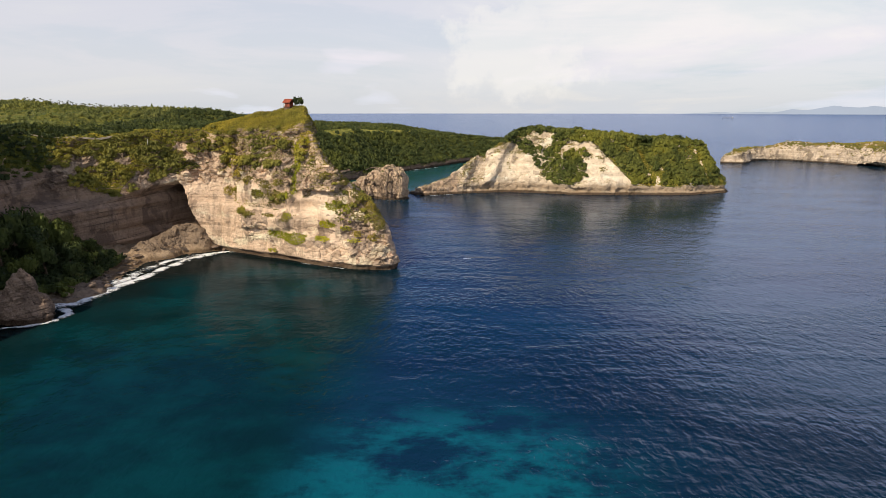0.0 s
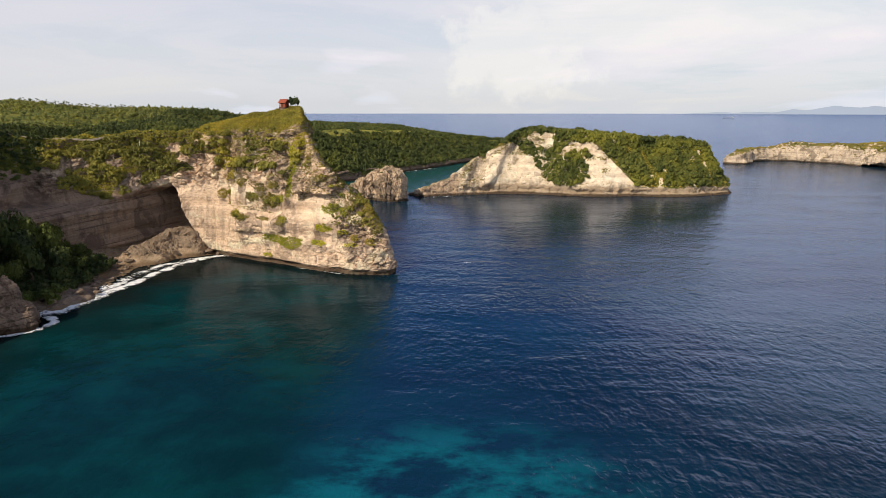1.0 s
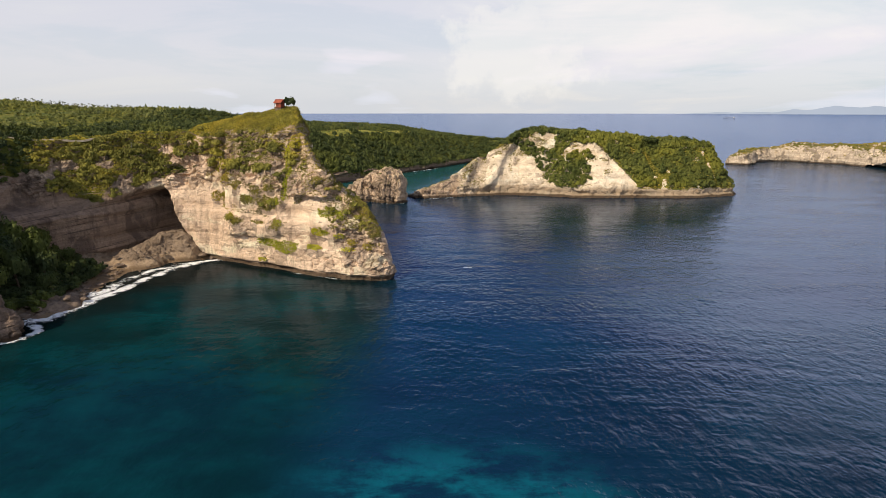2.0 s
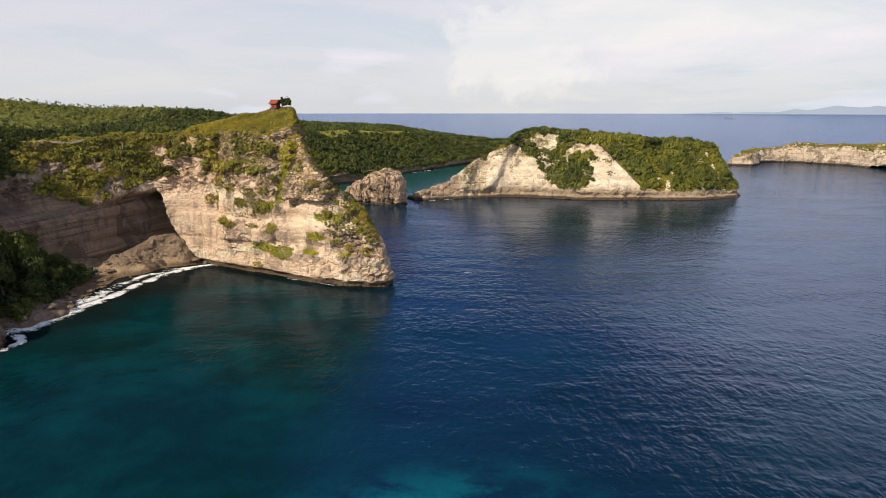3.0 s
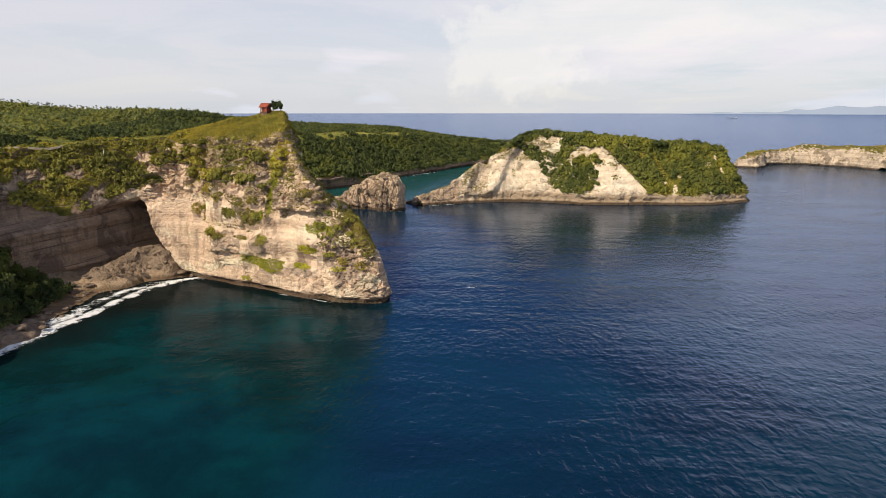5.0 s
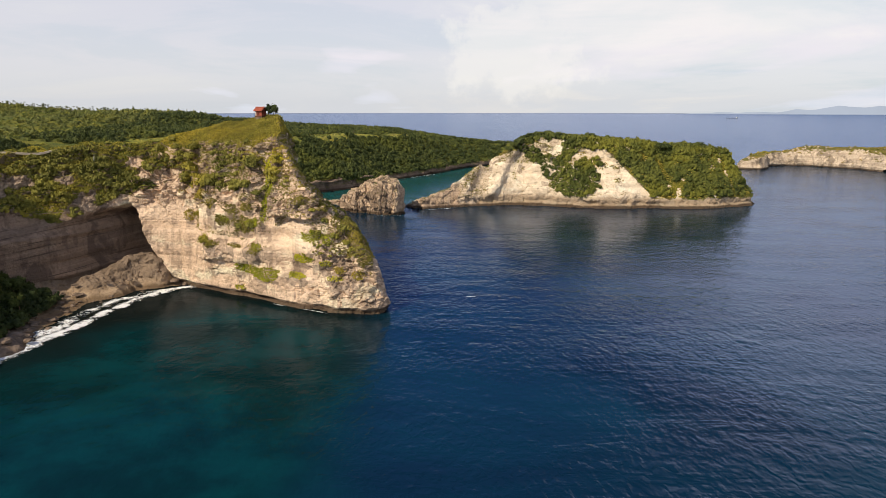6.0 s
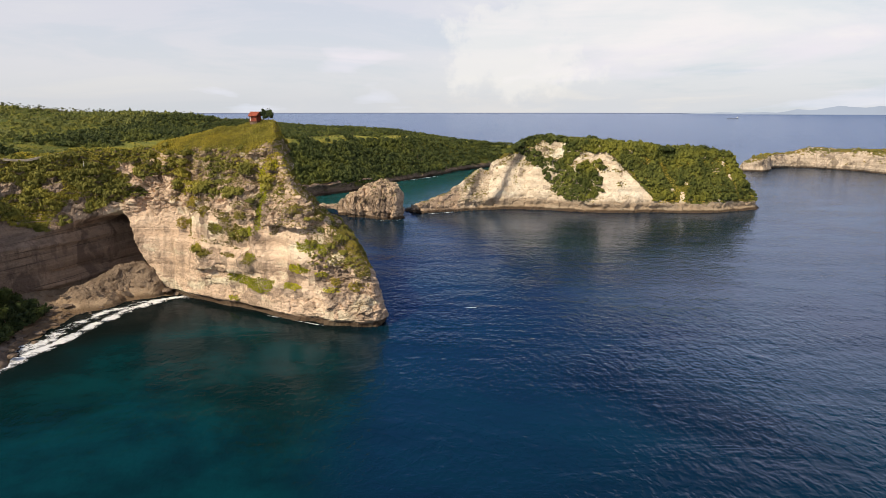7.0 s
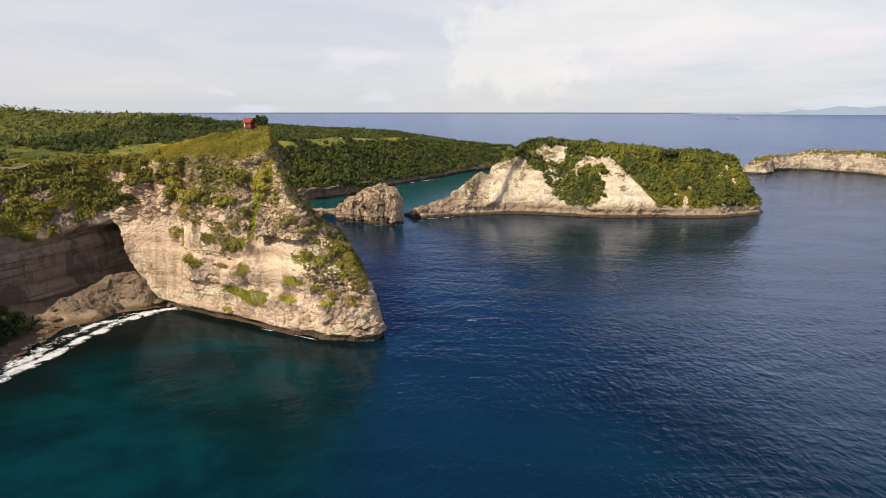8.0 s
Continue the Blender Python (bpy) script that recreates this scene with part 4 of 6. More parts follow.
# ---- the rock stack, its low bridge, and the skerry beside it ----
def stack_solid(x, y, z):
    wx = x + 2.0 * lumpy(x / 9, y / 9, z / 12, 8)
    wy = y + 2.0 * lumpy(x / 9, y / 9, z / 12, 9)
    body = inside(wx, wy, [(-83, 602), (-72, 590), (-60, 585), (-46, 576), (-37, 576), (-31, 585), (-31, 602), (-42, 622), (-66, 626), (-84, 616)])
    top = np.interp(x, [-88, -82, -76, -68, -60, -54, -45, -36, -31, -28], [7, 9, 14, 17, 23, 25, 26.5, 23, 17, 8])
    lean = np.interp(z, [-4, 0, 2, 5, 14, 26], [0, 1.2, 2.8, 1.2, 0.3, 2.8]).astype(np.float32)
    crag = np.abs(rough(x / 6, y / 6, z / 11, 3, 36))
    beds = lumpy(x / 40, y / 40, z / 2.5, 25)
    mass = np.minimum(body - lean - 1.8 * crag - 0.6 * beds + 0.8, (top - z) * 0.7 - 1.2 * crag + 0.6)
    # low bridge to the headland's back, with water under it
    deck = 3.2 - np.abs(y - (606 + 0.1 * (x + 90))) + 0.6 * rough(x / 5, y / 5, z / 5, 2, 37)
    deck = np.minimum(deck, (8.2 + 0.6 * lumpy(x / 6, 0.2, 0.1, 3) - z))
    deck = np.minimum(deck, np.minimum(x + 140, -80 - x))
    gap = 5.0 - np.hypot((x + 90) * 0.9, np.maximum(z - 0.5, 0) * 1.15)
    deck = np.minimum(deck, -gap)
    return np.maximum(mass, deck)


STACK_V, STACK_Q = skin((-142, 568, -3), (-22, 634, 30), 0.95, stack_solid)
STACK_V, STACK_Q = weathered(STACK_V, STACK_Q, lambda p: 1.7 + 0 * p[:, 0], 11, (5.0, 5.0, 10.0), 1, 0.2)
tagged(mesh_object("sea_stack", STACK_V, STACK_Q, BROWN_ROCK), "blocky brown limestone sea stack with a low rock bridge", "sea stack", kind="structure")


def pinnacle_solid(x, y, z):
    r = np.hypot((x + 153) / 1.15, (y - 240)) + 1.6 * lumpy(x / 6, y / 6, z / 8, 10)
    girth = np.interp(z, [-3, 0.5, 2, 5, 9, 13, 16, 18], [11, 9.6, 9.4, 8.8, 6.2, 4.2, 2.6, 0.5])
    return girth - r - 0.8 * np.abs(rough(x / 4, y / 4, z / 6, 3, 38)) - 0.3 * lumpy(x / 20, y / 20, z / 1.5, 26)


PIN_V, PIN_Q = skin((-172, 222, -2), (-134, 258, 20), 0.7, pinnacle_solid)
PIN_V, PIN_Q = weathered(PIN_V, PIN_Q, lambda p: 0.7 + 0 * p[:, 0], 13, (3.4, 3.4, 2.4))
# the darker stone stands in for the shade on the pinnacle
tagged(mesh_object("rock_pinnacle", PIN_V, PIN_Q, CAVE_ROCK), "pointed brown rock standing in the surf off the beach", "rock", kind="structure")


# ---- the far island ----
FAR_ISLE = [(404, 1000), (415, 988), (434, 985), (448, 1002), (470, 1040), (500, 1048), (529, 1040), (550, 1010), (566, 985), (578, 930), (590, 890), (640, 850), (760, 800), (860, 900), (760, 1020), (600, 1090), (480, 1090), (425, 1030)]


def far_isle_solid(x, y, z):
    d = inside(x + 5 * lumpy(x / 30, y / 30, 0.1, 12), y + 5 * lumpy(x / 30, y / 30, 0.4, 13), FAR_ISLE)
    wall = d - np.interp(z, [-4, 0.5, 1.5, 3, 20], [0, 1, 2, 0, 5]).astype(np.float32) - 3 * np.abs(rough(x / 14, y / 14, z / 18, 3, 39)) - lumpy(x / 80, y / 80, z / 3, 27)
    top = np.interp(x, [400, 412, 432, 450, 490, 548, 592, 640, 800], [6, 10, 18, 17, 20, 26.5, 25, 28, 32]) + 2 * rough(x / 25, y / 25, 0.3, 2, 40)
    cave = 8 - np.hypot((x - 585) * 0.8, np.maximum(z, 0) * 1.4)
    cave = np.where(np.abs(y - 920) < 60, cave, -9)
    return np.minimum(np.minimum(wall, (np.minimum(top, 13 + d * 0.9) - z) * 0.7), -cave)


FARI_V, FARI_Q = skin((396, 790, -3), (870, 1100, 36), 3.0, far_isle_solid)
FARI_V, FARI_Q = weathered(FARI_V, FARI_Q, lambda p: 1.5 + 0 * p[:, 0], 15, (11, 11, 12), 0)
FARI_N = normals(FARI_V, FARI_Q)
tagged(mesh_object("far_island", FARI_V, FARI_Q, FAR_ROCK), "low far island with pale cliffs and a grassy top", "island", kind="structure")


# ---- the wooded peninsula round the lagoon, and the hills of the mainland ----
LAGOON = [(-150, 590), (-170, 640), (-150, 690), (-128, 708), (-101, 741), (-84, 762), (-70, 800), (-53, 852), (-16, 915), (24, 990), (48, 1035), (90, 1090), (140, 1110), (150, 1150), (60, 1230), (-200, 1400), (-1100, 1400),
          (-1100, 140), (-240, 140), (-225, 330), (-190, 400), (-112, 400), (-95, 440), (-120, 500)]
HILLS = [(-53, 950, 50), (-140, 830, 57), (-210, 1000, 60), (-340, 900, 82), (-475, 1049, 78), (-345, 700, 66), (-400, 820, 82), (-200, 430, 53), (-110, 420, 60), (-260, 510, 56), (-170, 600, 46), (100, 1120, 34),
         (20, 1070, 42), (-120, 930, 57), (-560, 900, 91), (-700, 700, 91), (-420, 600, 68), (-300, 430, 62), (-500, 300, 75), (-120, 1080, 58), (-250, 820, 62), (-420, 950, 82), (-620, 1100, 86)]


def hill_top(x, y):
    total, weight = 0.0, 1e-9
    for hx, hy, hz in HILLS:
        w = 1.0 / (1 + ((x - hx) ** 2 + (y - hy) ** 2) / 45.0**2) ** 2
        total, weight = total + w * hz, weight + w
    return total / weight - np.interp(y, [420, 650], [3.0, 6.5])


def land_height(x, y):
    d = inside(x, y, LAGOON)
    cliff = np.interp(y, [640, 700, 760, 800], [8, 8, 7, 5])
    rise = cliff + np.maximum(d - 3, 0) * 0.72
    return np.minimum(hill_top(x, y), rise) + 1.5 * rough(x / 30, y / 30, 0.2, 2, 42)


def land_solid(x, y, z):
    d = inside(x + 4 * lumpy(x / 18, y / 18, z / 20, 14), y + 4 * lumpy(x / 18, y / 18, z / 20, 15), LAGOON)
    cave = step(y, 690, 705) * step(775 - y, 0, 15) * np.interp(z, [0, 1, 9, 12], [7, 7, 5, -1]).astype(np.float32)
    wall = d - cave - np.interp(z, [-4, 0.6, 1.6, 3, 20], [0, 1, 2, 0, 5]).astype(np.float32) - 2.2 * np.abs(rough(x / 12, y / 12, z / 14, 3, 43)) - 0.9 * lumpy(x / 70, y / 70, z / 3, 28)
    return np.minimum(wall, (land_height(x, y) - z) * 0.7)


LAND_V, LAND_Q = skin((-330, 560, -3), (160, 1240, 74), 3.0, land_solid)
LAND_V, LAND_Q = weathered(LAND_V, LAND_Q, lambda p: 1.0 * step(p[:, 2], 26, 20), 17, (8, 8, 5), 0)
LAND_N = normals(LAND_V, LAND_Q)
def open_meadow(x, y):
    deep = inside(x, y, LAGOON)
    return (deep > 58) & (deep < 98) & (x > -270) & (lumpy(x / 30, y / 30, 0.5, 71) > -0.35)


land_mid = LAND_V[LAND_Q].mean(1)
tagged(mesh_object("wooded_peninsula", LAND_V, LAND_Q, FOREST_FLOOR, smooth=True, other=[MEADOW], where=open_meadow(land_mid[:, 0], land_mid[:, 1])), "forested peninsula with low brown shore cliffs round a lagoon", "hill", kind="structure")



def lagoon_cliff_solid(x, y, z):
    """The cave-cut brown cliff at the lagoon's head, a finer skin in front of the slope."""
    d = inside(x + 4 * lumpy(x / 18, y / 18, z / 20, 14), y + 4 * lumpy(x / 18, y / 18, z / 20, 15), LAGOON)
    arch = 8.5 * step(np.hypot((x + 104 - 0.55 * (y - 738)) / 13.0, (z - 1) / 9.0), 1.15, 0.8)
    rim = np.interp(z, [-4, 0.8, 1.6, 2.4, 14, 22], [-5.5, -5.0, -2.5, 0.5, 1.0, 4.0]).astype(np.float32)
    crag = np.abs(rough(x / 8, y / 8, z / 8, 3, 48))
    wall = d + 1.4 - rim - arch - 2.6 * crag - 1.0 * lumpy(x / 60, y / 60, z / 2.6, 29)
    top = 9.5 - z + 3.5 * lumpy(x / 14, y / 14, 0.3, 49)
    ends = np.minimum(np.minimum(y - 697, 800 - y), 20 - d)
    return np.minimum(np.minimum(wall, top * 0.7), ends)


LCLIFF_V, LCLIFF_Q = skin_finer((-150, 694, -3), (-50, 804, 25), 1.1, lagoon_cliff_solid, lambda p: 0.9 + 0 * p[:, 0], 19, (4.5, 4.5, 2.6))
tagged(mesh_object("lagoon_cliff", LCLIFF_V, LCLIFF_Q, CAVE_ROCK), "low brown cliff with a shallow sea cave at the lagoon's head", "cliff", kind="structure")


def build_hills():
    xs, ys = np.arange(-1100, -89, 8.0), np.arange(392, 1401, 8.0)
    gx, gy = np.meshgrid(xs, ys, indexing="ij")
    z = land_height(gx, gy) - 0.6
    z = np.where((gx > -322) & (gy > 568) & (gy < 1230), z - 4.0, z)
    z = np.where(inside(gx, gy, LAGOON) < 4, -6.0, z)
    z = np.minimum(z, np.where(gy < 444, headland_top(gx, gy) - 1.2, 999))
    n, m = gx.shape
    i, j = np.meshgrid(np.arange(n - 1), np.arange(m - 1), indexing="ij")
    q = np.stack([i * m + j, (i + 1) * m + j, (i + 1) * m + j + 1, i * m + j + 1], -1).reshape(-1, 4)
    tagged(mesh_object("mainland_hills", np.stack([gx, gy, z], -1).reshape(-1, 3), q, FOREST_FLOOR, smooth=True), "rolling wooded hills of the mainland", "hill", kind="structure")


build_hills()


# far blue mountains across the strait
def build_mountains():
    steps = np.linspace(0, 1, 160)
    bearing = np.interp(steps, [0, 1], [0.30, 0.95])
    top = np.interp(bearing, [0.30, 0.35, 0.39, 0.419, 0.455, 0.472, 0.488, 0.501, 0.516, 0.532, 0.544, 0.562, 0.58, 0.597, 0.619, 0.636, 0.70, 0.80, 0.95],
                    [46, 55, 61.5, 61, 65.5, 63.5, 71, 83.5, 77, 80, 93.5, 103.5, 97, 90, 102, 93.5, 104, 90, 60])
    top = top + 3.2 * rough(bearing * 70, 0.3, 0.1, 5, 9) * step(top, 50, 66)
    far = 4820 / np.sqrt(1 + bearing**2)
    front = np.stack([bearing * far, far, np.full(160, 40.0)], 1)
    ridge = np.stack([bearing * far * 1.006, far * 1.006, top], 1)
    back = np.stack([bearing * far * 1.012, far * 1.012, np.full(160, 40.0)], 1)
    v = np.concatenate([front, ridge, back])
    j = np.arange(159)
    q = np.concatenate([np.stack([a + j, a + j + 1, a + 160 + j + 1, a + 160 + j], 1) for a in (0, 160)])
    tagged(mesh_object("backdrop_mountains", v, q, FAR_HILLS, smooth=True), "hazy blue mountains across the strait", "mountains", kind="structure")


build_mountains()


# ---- plants ----
BALL_V = np.array([(i, j, k) for i in (-1, 1) for j in (-1, 1) for k in (-1, 1)]) / 1.6
BALL_Q = np.array([(0, 1, 3, 2), (4, 6, 7, 5), (0, 4, 5, 1), (2, 3, 7, 6), (0, 2, 6, 4), (1, 5, 7, 3)])


def crown_arrays(seed, lumps, leaves, leaf, wide=1.0, high=1.0, core=0.84):
    """A crown about 2 wide, standing on 0: dark inner lumps under many small leaf sprays, uneven in outline."""
    rng = np.random.RandomState(seed)
    verts, faces, count = [], [], 0
    mids, sizes = [], []
    for k in range(lumps):
        a, r = rng.rand() * 6.283, 0.62 * math.sqrt((k + 0.3) / lumps)
        mids.append((r * math.cos(a) * wide, r * math.sin(a) * wide, (0.55 + 0.65 * (1 - r) * rng.rand() + 0.15 * rng.randn() * 0.5) * high))
        sizes.append(0.34 + 0.20 * rng.rand())
    for mid, size in zip(mids, sizes):
        v = BALL_V * (1 + 0.25 * rng.randn(len(BALL_V), 1)) * size * core * [wide, wide, 0.85 * high] + mid
        verts.append(v)
        faces.append(BALL_Q + count)
        count += len(v)
    which = rng.randint(0, lumps, leaves)
    way = rng.randn(leaves, 3)
    way[:, 2] = np.abs(way[:, 2]) * 0.9 - 0.35
    way /= np.linalg.norm(way, axis=1, keepdims=True)
    mid = np.array(mids)[which] + way * np.array(sizes)[which, None] * (0.86 + 0.22 * rng.rand(leaves, 1)) * [wide, wide, 0.9 * high]
    face = way + 0.42 * rng.randn(leaves, 3)
    face /= np.linalg.norm(face, axis=1, keepdims=True)
    side = np.cross(face, rng.randn(leaves, 3))
    side /= np.linalg.norm(side, axis=1, keepdims=True)
    other = np.cross(face, side)
    size = leaf * (0.6 + 0.8 * rng.rand(leaves, 1))
    quad = np.stack([mid - side * size, mid - other * size * 0.7, mid + side * size, mid + other * size * 0.7], 1).reshape(-1, 3)
    verts.append(quad)
    faces.append(np.arange(leaves * 4).reshape(-1, 4) + count)
    return np.concatenate(verts), np.concatenate(faces)


def stamped(name, label, category, variants, places, sizes, mat, seed=0, tall=1.0):
    """Many crowns joined into one object that nobody could count."""
    rng = np.random.RandomState(seed)
    kinds = rng.randint(0, len(variants), len(places))
    all_v, all_q, count = [], [], 0
    for k, (v, q) in enumerate(variants):
        pick = np.nonzero(kinds == k)[0]
        if not len(pick):
            continue
        turn = rng.rand(len(pick)) * 6.283
        c, s = np.cos(turn)[:, None], np.sin(turn)[:, None]
        size = np.asarray(sizes)[pick][:, None]
        up = size * tall * (0.85 + 0.4 * rng.rand(len(pick), 1))
        out = np.stack([(v[:, 0] * c - v[:, 1] * s) * size, (v[:, 0] * s + v[:, 1] * c) * size, v[:, 2] * up], -1) + places[pick][:, None, :]
        all_v.append(out.reshape(-1, 3))
        all_q.append((q[None] + (np.arange(len(pick)) * len(v))[:, None, None] + count).reshape(-1, 4))
        count += len(pick) * len(v)
    if not all_v:
        return None
    return tagged(mesh_object(name, np.concatenate(all_v), np.concatenate(all_q), mat), label, category, kind="stuff")


MID_CROWNS = [crown_arrays(20 + k, 6, 66, 0.165) for k in range(6)]
FAR_CROWNS = [crown_arrays(30 + k, 4, 36, 0.19) for k in range(5)]
BUSHES = [crown_arrays(40 + k, 4, 58, 0.16, 1.0, 0.75) for k in range(5)]
CREEPERS = [crown_arrays(50 + k, 1, 22, 0.25, 1.0, 0.5, 0.6) for k in range(4)]


def tuft_arrays(seed, blades=7):
    rng = np.random.RandomState(seed)
    verts, quads = [], []
    for k in range(blades):
        a = rng.rand() * 6.283
        d = np.array([math.cos(a), math.sin(a), 0])
        w = np.array([-d[1], d[0], 0]) * 0.13
        base = d * 0.25 * rng.rand()
        tip = base + d * (0.3 + 0.7 * rng.rand()) + [0, 0, 0.6 + 0.5 * rng.rand()]
        quads.append([len(verts) + n for n in range(4)])
        verts += [base - w - [0, 0, 0.2], base + w - [0, 0, 0.2], tip + w * 0.4, tip - w * 0.4]
    return np.array(verts), np.array(quads)


TUFTS = [tuft_arrays(60 + k) for k in range(4)]


def scattered(low, high, gap, seed):
    """A jittered grid of places on the plan."""
    rng = np.random.RandomState(seed)
    gx, gy = np.meshgrid(np.arange(low[0], high[0], gap), np.arange(low[1], high[1], gap), indexing="ij")
    p = np.stack([gx.ravel(), gy.ravel()], 1)
    return p + (rng.rand(len(p), 2) - 0.5) * gap * 0.95


def plant_peninsula():
    rng = np.random.RandomState(3)
    ok = (LAND_V[:, 2] > 5.5) & (LAND_N[:, 2] > 0.28) & (LAND_V[:, 1] > 600)
    places = LAND_V[ok] + rng.randn(ok.sum(), 3) * [1.3, 1.3, 0]
    places = places[thinned(places, 4.3, 4)]
    # meadows on the crest stay open
    open_land = open_meadow(places[:, 0], places[:, 1])
    meadow = places[open_land & (rng.rand(len(places)) < 0.22)]
    stamped("meadow_scrub", "low light green bushes on the peninsula's meadows", "shrubs", FAR_CROWNS, meadow - [0, 0, 0.4], 0.8 + 1.3 * rng.rand(len(meadow)) ** 2, LEAF_SCRUB, 4, 0.8)
    places = places[~open_land]
    near = (places[:, 1] < 960) & (inside(places[:, 0], places[:, 1], LAGOON) < 75)
    sparse = near | (np.arange(len(places)) % 5 < 3)
    places, near = places[sparse], near[sparse]
    size = np.where(near, 0, 0.6) + 2.3 + 1.5 * rng.rand(len(places)) ** 1.5
    stamped("peninsula_forest", "dense dark green forest covering the peninsula", "forest", MID_CROWNS, places[near] - [0, 0, 0.8], size[near], LEAF_FOREST, 5, 1.2)
    stamped("rear_forest", "dark green forest on the rear slopes", "forest", FAR_CROWNS, places[~near] - [0, 0, 0.8], size[~near], LEAF_FOREST, 6, 0.95)


def plant_hills():
    rng = np.random.RandomState(13)
    p = scattered((-900, 400), (-110, 1090), 6.6, 7)
    x, y = p[:, 0], p[:, 1]
    keep = (inside(x, y, LAGOON) > 6) & ~((x > -322) & (y > 590)) & (x > -0.9 * y - 40)
    keep &= ~((y < 444) & (x > -135))
    p = p[keep]
    # clumps of trees with low scrub and open ground between them
    clump = lumpy(p[:, 0] / 60, p[:, 1] / 45, 0.2, 72) + 0.6 * lumpy(p[:, 0] / 22, p[:, 1] / 22, 0.2, 86)
    z = land_height(p[:, 0], p[:, 1])
    z = np.minimum(z, np.where(p[:, 1] < 444, headland_top(p[:, 0], p[:, 1]) - 1.2, 999))
    places = np.column_stack([p, z - 0.8])
    front = places[:, 1] > 398
    places, clump = places[front], clump[front]
    tall = (clump > 0.02) | (rng.rand(len(places)) < 0.08)
    low = ~tall & (clump > -0.75)
    size = (2.0 + 2.2 * rng.rand(len(places)) ** 2) * np.interp(places[:, 1], [400, 430, 600], [0.5, 0.75, 1.0]) * (1 + 0.25 * np.clip(clump, 0, 1))
    near = places[:, 1] < 640
    stamped("hillside_wood", "green wood behind the cliff crest", "forest", MID_CROWNS, places[near & tall], size[near & tall] * 1.05, LEAF_HILL, 8, 0.85)
    stamped("far_wood", "distant green wood on the hills", "forest", FAR_CROWNS, places[~near & tall], size[~near & tall] * 1.1, LEAF_HILL, 9, 0.95)
    stamped("hill_scrub", "light green scrub between the hillside woods", "shrubs", FAR_CROWNS, places[low], 1.3 + 1.4 * rng.rand(low.sum()), LEAF_SCRUB, 10, 0.8)


def isle_wooded(p, nrm):
    x, z = p[:, 0], p[:, 2]
    wob = 9 * lumpy(x / 11, p[:, 1] / 11, z / 11, 73) + 7 * lumpy(x / 4.2, p[:, 1] / 4.2, z / 4.2, 102)
    crest = isle_top(x)
    top = (z > crest - 5 + 0.4 * wob) & ((p[:, 1] > 662) | (x > 112)) & (x > 62)
    right = x + 0.6 * wob > 136 + (48 - z) * 0.95
    middle = ((x - 111 + 0.8 * wob) / 20) ** 2 + ((z - 21 - 0.4 * wob) / 13) ** 2 < 1
    # a belt of thicket slants down from the left peak towards the middle
    belt = (np.abs(z - np.interp(x, [58, 70, 85, 104], [49, 43, 37, 32]) - 0.3 * wob) < np.interp(x, [56, 62, 84, 106, 108], [0, 3.5, 5.5, 4.5, 0]))
    ledge = (x > 104) & (x < 136) & (z > 46 + 0.3 * wob)
    clefts = (x > 104) & (x < 134) & (np.abs(z - 38 - 0.5 * wob) < 4.5) & (lumpy(x / 7, p[:, 1] / 7, z / 7, 74) > -0.1)
    strip = np.abs(x - (176 + (46 - z) * 0.5)) < 4.5 + 0.3 * wob
    strip2 = np.abs(x - (236 + (40 - z) * 0.25)) < 2.6
    glade = lumpy(x / 13, p[:, 1] / 13, z / 13, 80) + 0.5 * lumpy(x / 4, p[:, 1] / 4, z / 4, 103) < -0.36
    behind = (p[:, 1] > 692) & (x > 40)
    return (((right & ~strip & ~strip2 & ~glade) | (middle & ~glade) | (belt & (wob < 5)) | clefts) & (z > 8.5 + 0.25 * wob)) | top | ledge | behind


